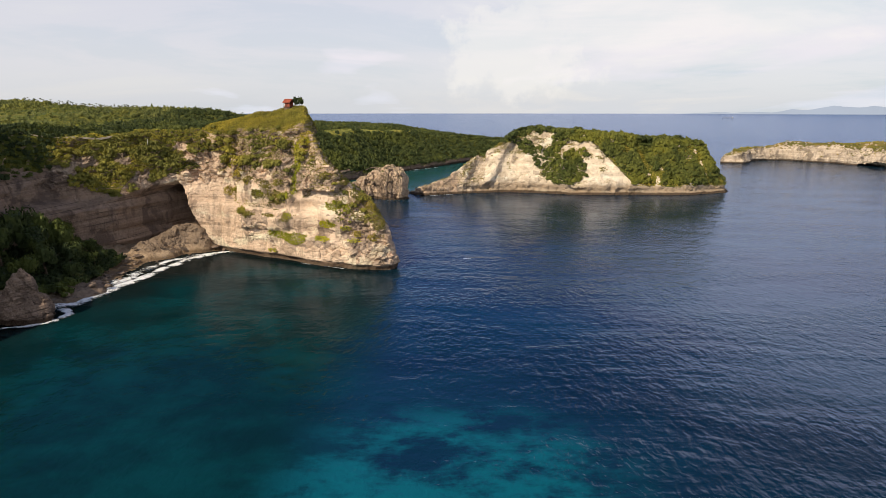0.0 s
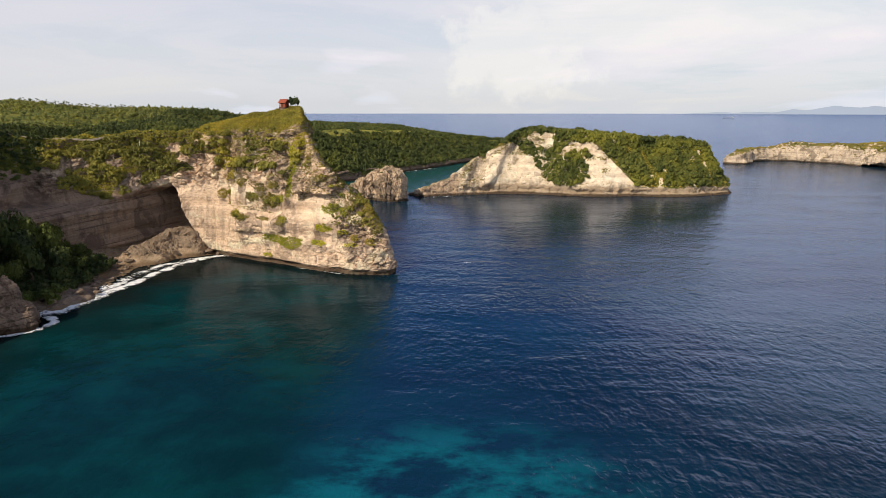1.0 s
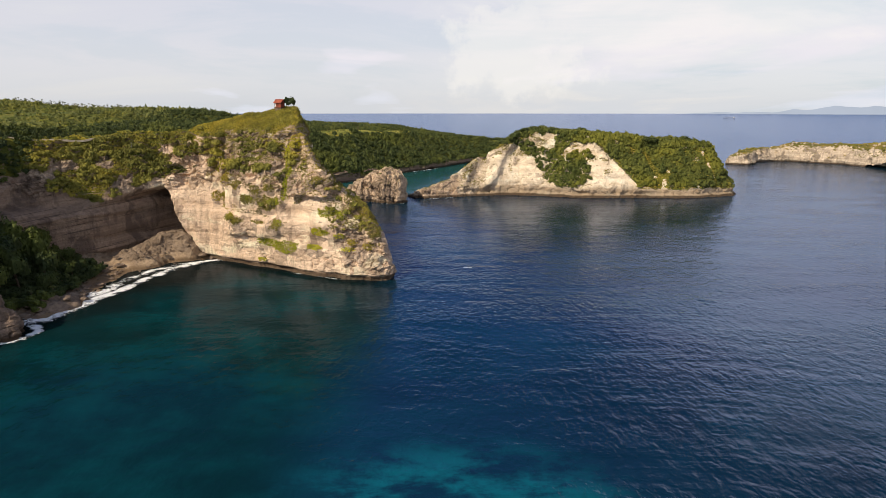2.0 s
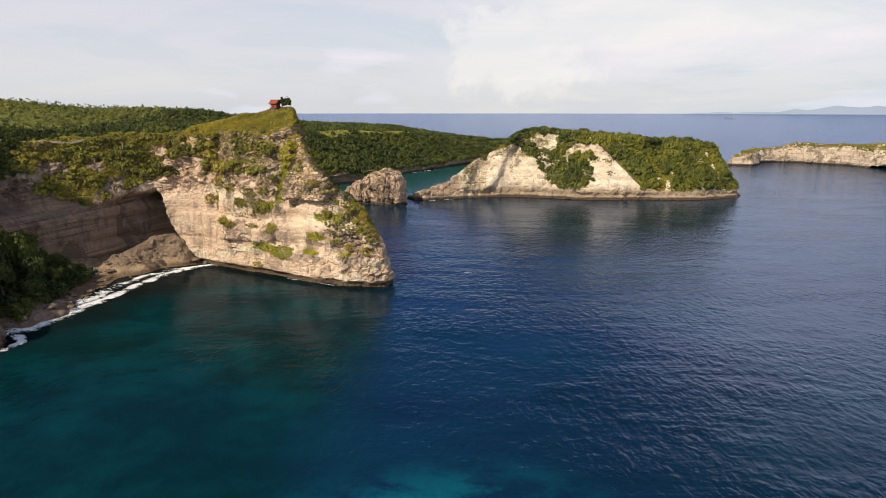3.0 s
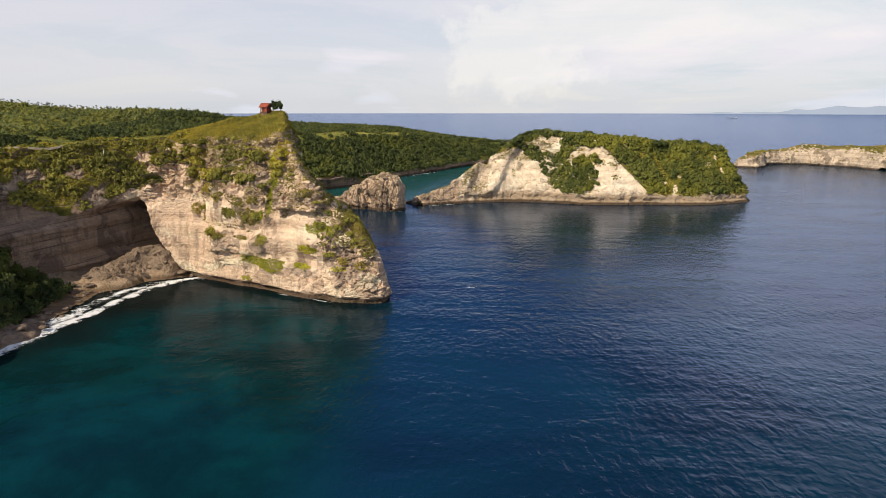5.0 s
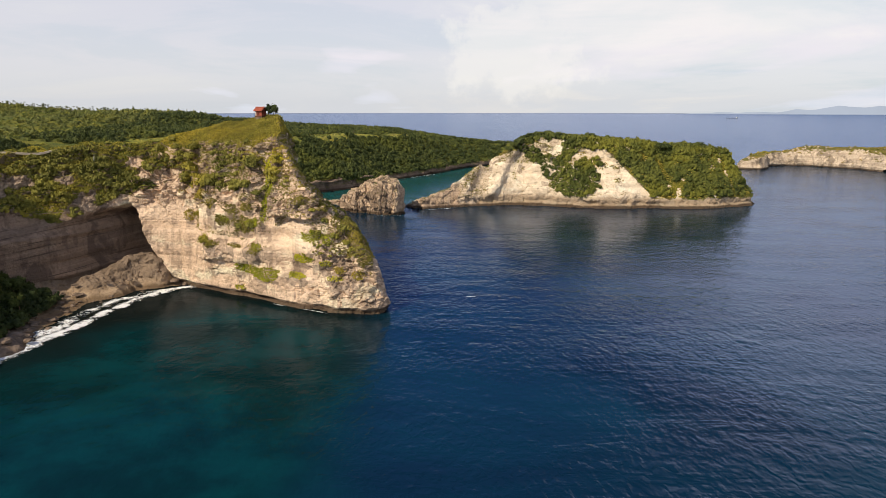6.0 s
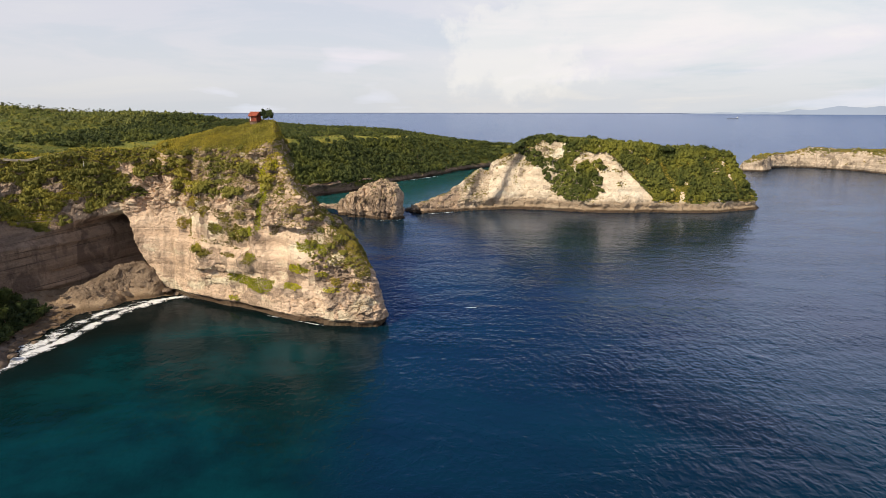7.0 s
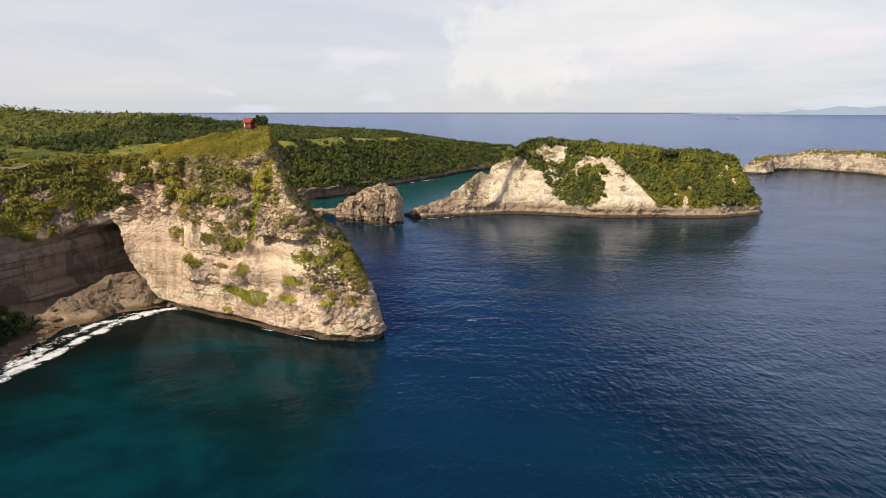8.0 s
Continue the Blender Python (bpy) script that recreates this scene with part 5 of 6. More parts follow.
def plant_island():
    rng = np.random.RandomState(23)
    ok = (ISLE_V[:, 2] > 6.5) & (ISLE_N[:, 2] > 0.12) & isle_wooded(ISLE_V, ISLE_N)
    places = ISLE_V[ok]
    places = places[thinned(places, 3.0, 14)]
    small = lumpy(places[:, 0] / 20, places[:, 1] / 20, places[:, 2] / 20, 75)
    size = np.where(places[:, 2] > isle_top(places[:, 0]) - 6, 2.7, 2.5) * (0.6 + 0.75 * rng.rand(len(places))) * (1 + 0.2 * small)
    stamped("island_wood", "bright green wood and scrub over the island", "forest", MID_CROWNS, places - [0, 0, 0.9], size, LEAF_ISLAND, 15, 1.1)
    under = (ISLE_V[:, 2] > 8) & (ISLE_V[:, 1] < 692) & isle_wooded(ISLE_V, ISLE_N) & (lumpy(*(ISLE_V.T / 6), 99) > -0.25)
    places = ISLE_V[under]
    places = places[thinned(places, 1.5, 22)]
    # the darker forest leaves paint the shade between the crowns
    stamped("island_undergrowth", "green undergrowth between the island's trees, coloured dark for the shade in the gaps", "shrubs", CREEPERS, places - [0, 0, 0.3], 1.1 + 0.8 * rng.rand(len(places)), LEAF_FOREST, 23, 1.2)
    # low scrub that fringes the bare rock
    ix, iy, iz = ISLE_V.T
    bits = lumpy(ix / 9, iy / 9, iz / 5, 76) + 0.5 * lumpy(ix / 3.5, iy / 3.5, iz / 2.5, 89)
    low = (((iz > 34) & (ix > 56) & (bits > 0.12)) | ((iz > isle_top(ix) - 9) & (ix > 18) & (ix < 70) & (bits > -0.1)) | ((np.abs(ix - 58) < 5) & (np.abs(iz - 27) < 6) & (bits > 0.2)) | ((ix > 90) & (ix < 150) & (iz > 10) & (bits > 0.45)))
    low &= (ISLE_N[:, 2] > 0.1) & ~isle_wooded(ISLE_V, ISLE_N)
    grassy = (ISLE_V[:, 2] > 8) & (ISLE_V[:, 0] > 136 + (48 - ISLE_V[:, 2]) * 0.95) & (ISLE_V[:, 1] < 708) & (ISLE_N[:, 2] > 0.15)
    grassy &= lumpy(ISLE_V[:, 0] / 6, ISLE_V[:, 1] / 6, ISLE_V[:, 2] / 6, 70) > -0.35
    fill = ISLE_V[grassy]
    fill = fill[thinned(fill, 2.0, 20)]
    stamped("island_grass", "yellow-green grass and creeper between the island's trees", "grass", CREEPERS, fill - [0, 0, 0.4], 1.0 + 0.7 * rng.rand(len(fill)), LEAF_OLIVE, 21, 1.2)
    places = ISLE_V[low]
    places = places[thinned(places, 1.7, 16)]
    stamped("island_scrub", "low olive scrub clinging to the pale cliff", "shrubs", CREEPERS, places - [0, 0, 0.3], 0.8 + 0.8 * rng.rand(len(places)), LEAF_OLIVE, 17, 1.2)
    ok = (FARI_V[:, 2] > 15) & (FARI_N[:, 2] > 0.8)
    places = FARI_V[ok]
    places = places[thinned(places, 6.0, 18)]
    places = places[lumpy(places[:, 0] / 30, places[:, 1] / 30, 0.1, 77) > -0.1]
    stamped("far_island_scrub", "olive scrub on the far island's top", "shrubs", FAR_CROWNS, places - [0, 0, 0.6], 1.6 + 1.2 * rng.rand(len(places)), LEAF_SHRUB, 19, 0.7)


def plant_headland():
    rng = np.random.RandomState(33)
    v, nz = HEAD_V, HEAD_N[:, 2]
    x, y, z = v.T
    crest = headland_top(x, y)
    spots = lumpy(x / 9, y / 9, z / 7, 78)
    bare = (bare_rock(x, y, z) > 0) & (z < crest - 5)
    front = y < 400
    low = np.interp(x, [-210, -196, -190, -186, -168, -158, -150, -138, -131, -115, -110], [49, 47, 42, 34, 31, 35, 39, 45, 49, 50, 47])
    dense = front & (x < -116) & ((x < -152) | (z < crest - 12 + 5 * spots)) & (z > low + 3 * spots) & (z < crest - 2.5) & (nz > np.where(x < -145, -0.35, 0.1)) & (spots > np.where(x < -152, -0.15, 0.1))
    mid = front & (x >= -116) & (x < -62) & (z > 46) & (z < 62) & (nz > 0.5) & (spots > 0.25)
    belt = front & (x > -120) & (x < -60) & (np.abs(z - 47 - 2 * spots) < 3.0) & (nz > 0.2) & (spots > 0.12)
    side = (x > -52) & (x < -31) & (z > 22) & (z < 40) & (nz > 0.1) & (spots > 0.0)
    ok = (dense & ~bare) | mid | belt | side
    places = v[ok]
    pick = thinned(places, 2.3, 24)
    places = places[pick]
    size = (1.15 + 1.0 * rng.rand(len(places)) ** 1.5) * np.where(places[:, 0] < -116, 1.25, 0.9)
    size = np.where(places[:, 0] > -70, size * 0.7, size)
    stamped("cliff_scrub", "dark green scrub on the upper slope of the headland", "shrubs", BUSHES, places - [0, 0, 0.4], size, LEAF_SHRUB, 25, 1.25)
    ok = (COVE_V[:, 2] > 42) & (COVE_N[:, 2] > 0.15) & (COVE_V[:, 1] > 312) & (COVE_V[:, 1] < 400) & (COVE_V[:, 0] > -265)
    places = COVE_V[ok]
    places = places[thinned(places, 3.6, 26)]
    stamped("cove_scrub", "dense green scrub above the cove, darkened in colour for its shade", "shrubs", BUSHES, places - [0, 0, 0.4], 1.6 + 1.2 * rng.rand(len(places)), LEAF_DARK, 27, 1.2)
    # long grass on the crest
    bare &= ~((z > 63) & (x > -112))
    ok = (y < 420) & ~bare & (nz > 0.28) & (((z > 62.5 + 3 * spots) & (x > -118)) | ((x <= -112) & (z > low + 2) & ((spots < 0.22) | ((x > -152) & (z > crest - 13)))) | ((z > 48) & (nz > 0.5) & (lumpy(x / 6, y / 6, z / 5, 69) > 0.42)))
    places = v[ok] + rng.randn(ok.sum(), 3) * [0.35, 0.35, 0]
    places = places[thinned(places, 0.75, 31)]
    stamped("crest_grass", "long yellow-green grass on the headland's crest", "grass", TUFTS, places, 0.36 + 0.34 * rng.rand(len(places)), LEAF_GRASS, 28, 1.0)
    # creeper mats on the ledges
    for name, label, mats, leaf, rag, seed in (("ledge_creeper", "bright green creeper mats on the cliff ledges", LUSH_MATS, LEAF_LUSH, 0.5, 29),
                                               ("faded_creeper", "olive creeper and dry twigs hanging from the cliff ledges", FADED_MATS, LEAF_OLIVE, 1.0, 31)):
        chosen = []
        for mx, mz, hw, hh in mats:
            d = ((x - mx) / hw) ** 2 + ((z - mz) / hh) ** 2 + rag * (lumpy(x / 2.5, y / 2.5, z / 2.0, 79) + 0.5 * lumpy(x / 0.9, y / 0.9, z / 0.8, 82))
            chosen.append(v[(d < 1) & (y < 372) & (HEAD_N[:, 1] < 0.3)])
        places = np.concatenate(chosen * 2)
        places = places + rng.randn(len(places), 3) * [0.25, 0.1, 0.2]
        places = places[thinned(places, 0.36, seed)]
        stamped(name, label, "creeper", CREEPERS, places - [0, -0.1, 0.25], 0.46 + 0.36 * rng.rand(len(places)), leaf, seed + 1, 1.0)
    # dry turf and low growth that hold on to the broken upper face
    cling = lumpy(x / 6, y / 6, z / 3.4, 84) + 0.28 * lumpy(x / 2.2, y / 2.2, z / 1.6, 85)
    ok = front & (x > -122) & (x < -28) & (z > np.interp(x, [-120, -112, -80, -60, -28], [40, 27, 24, 38, 14])) & (z < crest - 0.5) & (nz > -0.15) & (HEAD_N[:, 1] < 0.5) & (cling > 0.16 - 0.5 * step(nz, 0.25, 0.7) - 0.45 * step(z, 52, 64) + 0.28 * step(z, 46, 40) * step(x, -60, -70) - 0.5 * step(lumpy(x / 13, y / 13, z / 9, 104), 0.15, 0.5))
    places = v[ok]
    places = places[thinned(places, 0.62, 35)]
    bank = v[front & ~bare & (x < -118) & (z > low + 1) & (z < crest - 0.5) & (nz > -0.2) & (spots < 0.3) & (cling > -0.3)]
    bank = bank[thinned(bank, 0.85, 37)]
    stamped("bank_creeper", "olive creeper and low growth over the bank above the cave", "creeper", CREEPERS, bank - [0, -0.1, 0.2], 0.55 + 0.5 * rng.rand(len(bank)), LEAF_OLIVE, 38, 1.1)
    stamped("cliff_turf", "dry olive turf clinging to the broken cliff face", "grass", CREEPERS, places - [0, -0.1, 0.2], 0.42 + 0.4 * rng.rand(len(places)), LEAF_TURF, 36, 1.0)


def plant_bushes():
    """Single bushes that stand out on the cliff: along, height, size."""
    rng = np.random.RandomState(83)
    spots = [(-114.4, 66.5, 2.6), (-102.3, 63.5, 2.4), (-90.3, 66.5, 2.6), (-83, 57.5, 2.8), (-117, 48, 4.4), (-116, 52.5, 4.2), (-118, 47, 2.6), (-116, 58.7, 3.0), (-107.8, 46.8, 3.6), (-104, 48.8, 3.4), (-100.5, 50.5, 2.8), (-90.5, 46.6, 3.8), (-86, 47.8, 3.2), (-80.5, 57.7, 3.4), (-82.5, 55.6, 2.6), (-71.8, 52.6, 3.4), (-72.5, 49.5, 2.6), (-106, 22.6, 2.8), (-113.5, 63, 2.6), (-122.5, 63, 2.4), (-121.5, 60, 2.2), (-121, 57, 2.2), (-102.5, 47.5, 2.6), (-99.5, 47, 2.2), (-91, 47.5, 3.0),
             (-87.5, 47, 2.2), (-74, 52.5, 2.4), (-106.8, 48, 2.6), (-110, 47, 2.4), (-96.6, 56.5, 2.2), (-112.3, 33, 2.0), (-105.7, 22.5, 1.9), (-87.9, 30.5, 2.0), (-82.5, 31, 1.9), (-50.2, 29.5, 1.8), (-40, 32.5, 2.2), (-37.8, 28, 1.9),
             (-43, 30, 1.8), (-36, 24, 1.6), (-56.4, 21.6, 1.2), (-95, 65, 1.9), (-86, 66, 1.8), (-72, 60, 1.8), (-70, 57, 1.7), (-127, 66, 2.2), (-134, 62, 2.4), (-80, 45, 1.8), (-76, 47, 1.7), (-53, 40, 1.5), (-47, 36, 1.6)]
    kinds = []
    for k in range(4):
        bush = tagged(new("bush"), "dark green bush rooted in the limestone cliff", "bush", "bushes on the cliff")
        v, q = crown_arrays(300 + k, 9, 330, 0.085, 1.0, 0.8, 0.7)
        mesh_object("foliage", v - [0, 0, 0.1], q, LEAF_SHRUB, bush)
        part("stem", tapered([(0, 0, -0.5), (0.05, 0.03, 0.2), (0.08, 0.0, 0.6)], [0.07, 0.05, 0.03], 6), BARK, bush)
        kinds.append(bush)
    for k, (x, z, s) in enumerate(spots):
        near = HEAD_V[((HEAD_V[:, 0] - x) ** 2 + (HEAD_V[:, 2] - z) ** 2 < 1.0) & (HEAD_N[:, 1] < 0.3)]
        if not len(near):
            continue
        p = near[np.argmin(near[:, 1])]
        m = pose(p[0], p[1] + 0.3, p[2] - 0.3 * s, 0, 0, rng.rand() * 360) @ Matrix.Diagonal((s * 0.72, s * 0.72, s * 0.75, 1))
        if k < 4:
            kinds[k].matrix_basis = m
        else:
            copy_thing(kinds[k % 4], m)


plant_peninsula()
plant_hills()
plant_island()
plant_headland()


# ---- single trees ----
def tapered(points, radii, sides=7):
    """A bent, tapering stem through points."""
    bm = bmesh.new()
    rings = []
    for k, (p, r) in enumerate(zip(points, radii)):
        p = Vector(p)
        ahead = (Vector(points[min(k + 1, len(points) - 1)]) - Vector(points[max(k - 1, 0)])).normalized()
        u = ahead.orthogonal().normalized()
        w = ahead.cross(u)
        rings.append([bm.verts.new(p + (u * math.cos(a) + w * math.sin(a)) * r) for a in (6.283 * n / sides for n in range(sides))])
    for a, b in zip(rings, rings[1:]):
        for n in range(sides):
            bm.faces.new((a[n], a[(n + 1) % sides], b[(n + 1) % sides], b[n]))
    bm.faces.new(rings[0][::-1])
    bm.faces.new(rings[-1])
    return bm


def tree(seed, height, wide, mat, label, leaves=260, low=0.34):
    """Broadleaf tree: trunk, limbs, and a crown of leaf sprays."""
    rng = np.random.RandomState(seed)
    base = tagged(new("tree"), label, "tree")
    lean = rng.randn(2) * 0.06 * height
    part("trunk", tapered([(0, 0, -0.6), (lean[0] * 0.3, lean[1] * 0.3, height * 0.28), (lean[0], lean[1], height * 0.62)], [height * 0.035, height * 0.026, height * 0.014]), BARK, base, smooth=True)
    for k in range(4):
        a = 6.283 * (k + rng.rand() * 0.6) / 4
        r = wide * (0.5 + 0.25 * rng.rand())
        part("limb", tapered([(lean[0] * 0.5, lean[1] * 0.5, height * 0.38), (r * 0.5 * math.cos(a), r * 0.5 * math.sin(a), height * 0.58), (r * math.cos(a), r * math.sin(a), height * 0.74)],
                             [height * 0.016, height * 0.011, height * 0.005], 5), BARK, base, smooth=True)
    v, q = crown_arrays(seed + 500, 9, leaves * 2, 0.074)
    v = v * [wide, wide, height * (0.90 - low)] + [lean[0], lean[1], height * low]
    mesh_object("crown", v, q, mat, base)
    return base


def palm(seed, height, label):
    """Coconut palm: thin leaning trunk and drooping feathered fronds."""
    rng = np.random.RandomState(seed)
    base = tagged(new("palm_tree"), label, "palm tree", "coconut palms")
    lean = rng.randn(2) * 0.7
    part("trunk", tapered([(0, 0, -0.8), (lean[0] * 0.2, lean[1] * 0.2, height * 0.35), (lean[0] * 0.6, lean[1] * 0.6, height * 0.7), (lean[0], lean[1], height)], [0.26, 0.19, 0.16, 0.13], 6), BARK, base, smooth=True)
    for k in range(11):
        a = 6.283 * (k + 0.5 * rng.rand()) / 11
        lift = 0.75 * rng.rand() + 0.1
        long = 2.2 + 0.8 * rng.rand()
        verts, faces = [], []
        for i in range(7):
            t = i / 6
            out, up = long * t * (1 - 0.18 * t), long * (lift * t - (0.75 + 0.3 * lift) * t * t)
            half = 0.42 * math.sin(math.pi * (0.08 + 0.88 * t)) ** 0.7
            c, s = math.cos(a), math.sin(a)
            mid = Vector((lean[0] + c * out, lean[1] + s * out, height + up))
            for w, drop in ((-half, -0.5 * half), (0, 0), (half, -0.5 * half)):
                verts.append(mid + Vector((-s * w, c * w, drop)))
            if i:
                b = 3 * i
                # a gap between leaflets on each side
                faces += [(b - 3, b - 2, b + 1, b), (b - 2, b - 1, b + 2, b + 1)]
        mesh_object("frond", [v[:] for v in verts], faces, LEAF_PALM, base)
    return base


def ground_at(x, y, verts):
    near = np.hypot(verts[:, 0] - x, verts[:, 1] - y) < 2.5
    return float(verts[near, 2].max()) if near.any() else 0.0


def plant_trees():
    rng = np.random.RandomState(43)
    # grove on the beach, in the cliff's shade, which also darkens the leaf colour
    for k, (x, y, h, w) in enumerate([(-182, 300, 24, 8.5), (-172, 306, 21, 7.5), (-190, 288, 26, 9), (-176, 290, 22, 8), (-166, 296, 15, 6), (-180, 316, 17, 7), (-168, 282, 18, 7), (-161, 308, 10, 4.5),
                                     (-183, 276, 20, 8), (-172, 270, 14, 6), (-160, 287, 10, 4.5), (-186, 328, 13, 6), (-172, 322, 9, 4.5), (-163, 320, 6, 3.5)]):
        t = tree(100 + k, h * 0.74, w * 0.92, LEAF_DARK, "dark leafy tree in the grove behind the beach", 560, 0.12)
        t["group"] = "trees of the beach grove"
        t.matrix_basis = pose(x, y, max(ground_at(x, y, BEACH_V), 0.5), 0, 0, rng.rand() * 360)
    ok = (BEACH_V[:, 2] > 1.2) & (BEACH_V[:, 0] < -152 - 0.12 * (BEACH_V[:, 1] - 270)) & (BEACH_V[:, 1] < 332) & (BEACH_V[:, 1] > 262) & (BEACH_V[:, 0] > -200)
    places = BEACH_V[ok]
    places = places[thinned(places, 2.6, 44)]
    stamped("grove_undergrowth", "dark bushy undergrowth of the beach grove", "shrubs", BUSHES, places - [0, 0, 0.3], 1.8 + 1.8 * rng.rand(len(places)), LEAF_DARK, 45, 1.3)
    # beside the hut
    for k, (x, y, h, w) in enumerate([(-80.7, 380.5, 4.2, 1.8), (-78.6, 381.0, 5.0, 2.1), (-81.5, 383.0, 4.0, 1.6), (-77.0, 379.5, 4.0, 1.8), (-79.5, 378.8, 2.8, 1.4)]):
        t = tree(140 + k, h, w, LEAF_DARK, "small dark tree beside the hilltop hut", 300, 0.15)
        t["group"] = "trees beside the hut"
        t.matrix_basis = pose(x, y, ground_at(x, y, HEAD_V) - 0.2, 0, 0, rng.rand() * 360)
    # crest of the island
    kinds = [tree(160 + k, 6.0, 3.2, LEAF_FOREST, "broad green tree on the island's crest", 320, 0.2) for k in range(3)]
    spots = [(186, 646, 1.3), (63, 654, 1.25), (57, 652, 1.0), (67, 659, 1.1), (77, 668, 1.0), (86, 672, 1.1), (93, 673, 0.9), (104, 674, 1.0), (116, 676, 0.9), (130, 672, 0.9), (224, 658, 1.15), (231, 656, 0.8), (150, 672, 0.8), (191, 650, 0.9), (162, 670, 0.8)]
    for k, (x, y, s) in enumerate(spots):
        m = pose(x, y, ground_at(x, y, ISLE_V) - 1.6, 0, 0, rng.rand() * 360) @ Matrix.Diagonal((s * 1.25, s * 1.25, s * 0.85, 1))
        t = kinds[k % 3]
        t["group"] = "trees on the island's crest"
        if k < 3:
            t.matrix_basis = m
        else:
            copy_thing(t, m)
    # coconut palms along the skyline
    palms = [palm(200 + k, 7.5 + 1.1 * k, "tall coconut palm on the wooded skyline") for k in range(4)]
    n = 0
    for k in range(210):
        x, y = -700 + 600 * rng.rand(), 860 + 150 * rng.rand()
        if x > -330:
            y = 900 + 90 * rng.rand()
        if k > 185:
            x, y = -160 + 150 * rng.rand(), 870 + 90 * rng.rand()
        elif k % 3:
            x, y = -570 + 150 * rng.rand(), 920 + 55 * rng.rand()
        m = pose(x, y, float(land_height(np.array([x]), np.array([y]))[0]), 0, 0, rng.rand() * 360) @ Matrix.Scale(0.65 + 0.3 * rng.rand(), 4)
        if n < 4:
            palms[n].matrix_basis = m
        else:
            copy_thing(palms[k % 4], m)
        n += 1
    # two palms in the beach grove
    for x, y in ((-160, 277), (-164, 292), (-155, 283)):
        q = copy_thing(palms[0], pose(x, y, ground_at(x, y, BEACH_V), 0, 0, rng.rand() * 360))
        tagged(q, "short palm at the edge of the beach grove", "palm tree", "palms of the beach grove")


plant_trees()
plant_bushes()


# ---- the hut on the crest ----
def box(bm, x0, x1, y0, y1, z0, z1, bevel=0.0):
    made = bmesh.ops.create_cube(bm, size=1.0, matrix=Matrix.Translation(((x0 + x1) / 2, (y0 + y1) / 2, (z0 + z1) / 2)) @ Matrix.Diagonal((x1 - x0, y1 - y0, z1 - z0, 1)))
    if bevel:
        edges = {e for v in made["verts"] for e in v.link_edges}
        bmesh.ops.bevel(bm, geom=list(edges), offset=bevel, segments=1, affect="EDGES")
    return bm


def build_hut():
    hut = tagged(new("hut"), "small timber hut with a red gabled roof on the grassy crest", "hut")
    part("plinth", box(bmesh.new(), -2.3, 2.3, -1.8, 1.8, -2.5, 0.0, 0.05), BOULDER, hut, "rough stone plinth")
    part("floor_deck", box(bmesh.new(), -2.6, 2.6, -2.1, 2.1, 0.0, 0.5, 0.03), DARK_WOOD, hut)
    for x in (-2.35, 0.0, 2.35):
        for y in (-1.85, 1.85):
            part("post", box(bmesh.new(), x - 0.09, x + 0.09, y - 0.09, y + 0.09, 0.5, 2.75, 0.02), DARK_WOOD, hut)
    part("back_wall", box(bmesh.new(), -2.3, 2.3, 1.7, 1.8, 0.5, 2.6), RED_WOOD, hut)
    part("porch_wall", box(bmesh.new(), -2.28, -1.52, -1.78, -1.7, 0.5, 2.6), WHITE_PAINT, hut, "white painted porch wall")
    part("side_wall", box(bmesh.new(), 1.6, 1.7, -1.7, 1.7, 0.5, 2.6), RED_WOOD, hut)
    part("front_wall", box(bmesh.new(), -1.5, 2.2, -1.75, -1.65, 0.5, 2.6), RED_WOOD, hut)
    for z in (0.95, 1.4):
        part("rail", box(bmesh.new(), -2.3, 0.0, -1.89, -1.81, z, z + 0.08), DARK_WOOD, hut)
        part("rail", box(bmesh.new(), -2.39, -2.31, -1.8, 1.7, z, z + 0.08), DARK_WOOD, hut)
    for side in (-1, 1):
        bm = bmesh.new()
        rows = 7
        for k in range(rows):
            t0, t1 = k / rows, (k + 1) / rows + 0.02
            y0, y1 = side * 2.6 * (1 - t0), side * 2.6 * (1 - t1)
            z0, z1 = 2.55 + 1.9 * t0, 2.55 + 1.9 * t1
            lift = 0.05
            vs = [bm.verts.new(p) for p in ((-3.0, y0, z0 + lift), (3.0, y0, z0 + lift), (3.0, y1, z1), (-3.0, y1, z1), (-3.0, y0, z0 - 0.06), (3.0, y0, z0 - 0.06), (3.0, y1, z1 - 0.1), (-3.0, y1, z1 - 0.1))]
            for f in ((0, 1, 2, 3), (4, 7, 6, 5), (0, 4, 5, 1), (0, 3, 7, 4), (1, 5, 6, 2)):
                bm.faces.new([vs[i] for i in f])
        part("roof_slope", bm, ROOF_TILE, hut, "red clay roof slope")
    part("roof_ridge", box(bmesh.new(), -3.1, 3.1, -0.14, 0.14, 4.36, 4.58, 0.05), ROOF_TILE, hut, "red ridge cap")
    for x in (-2.5, 2.5):
        bm = bmesh.new()
        a = [bm.verts.new((x - 0.05, y, z)) for y, z in ((-2.1, 2.7), (2.1, 2.7), (0, 4.3))]
        b = [bm.verts.new((x + 0.05, y, z)) for y, z in ((-2.1, 2.7), (2.1, 2.7), (0, 4.3))]
        bm.faces.new(a[::-1])
        bm.faces.new(b)
        for k in range(3):
            bm.faces.new((a[k], a[(k + 1) % 3], b[(k + 1) % 3], b[k]))
        part("gable", bm, RED_WOOD, hut)
    z = ground_at(-84.3, 380, HEAD_V)
    hut.matrix_basis = pose(-84.3, 380.0, z + 0.1, 0, 0, -24) @ Matrix.Diagonal((0.82, 0.82, 0.98, 1))


build_hut()


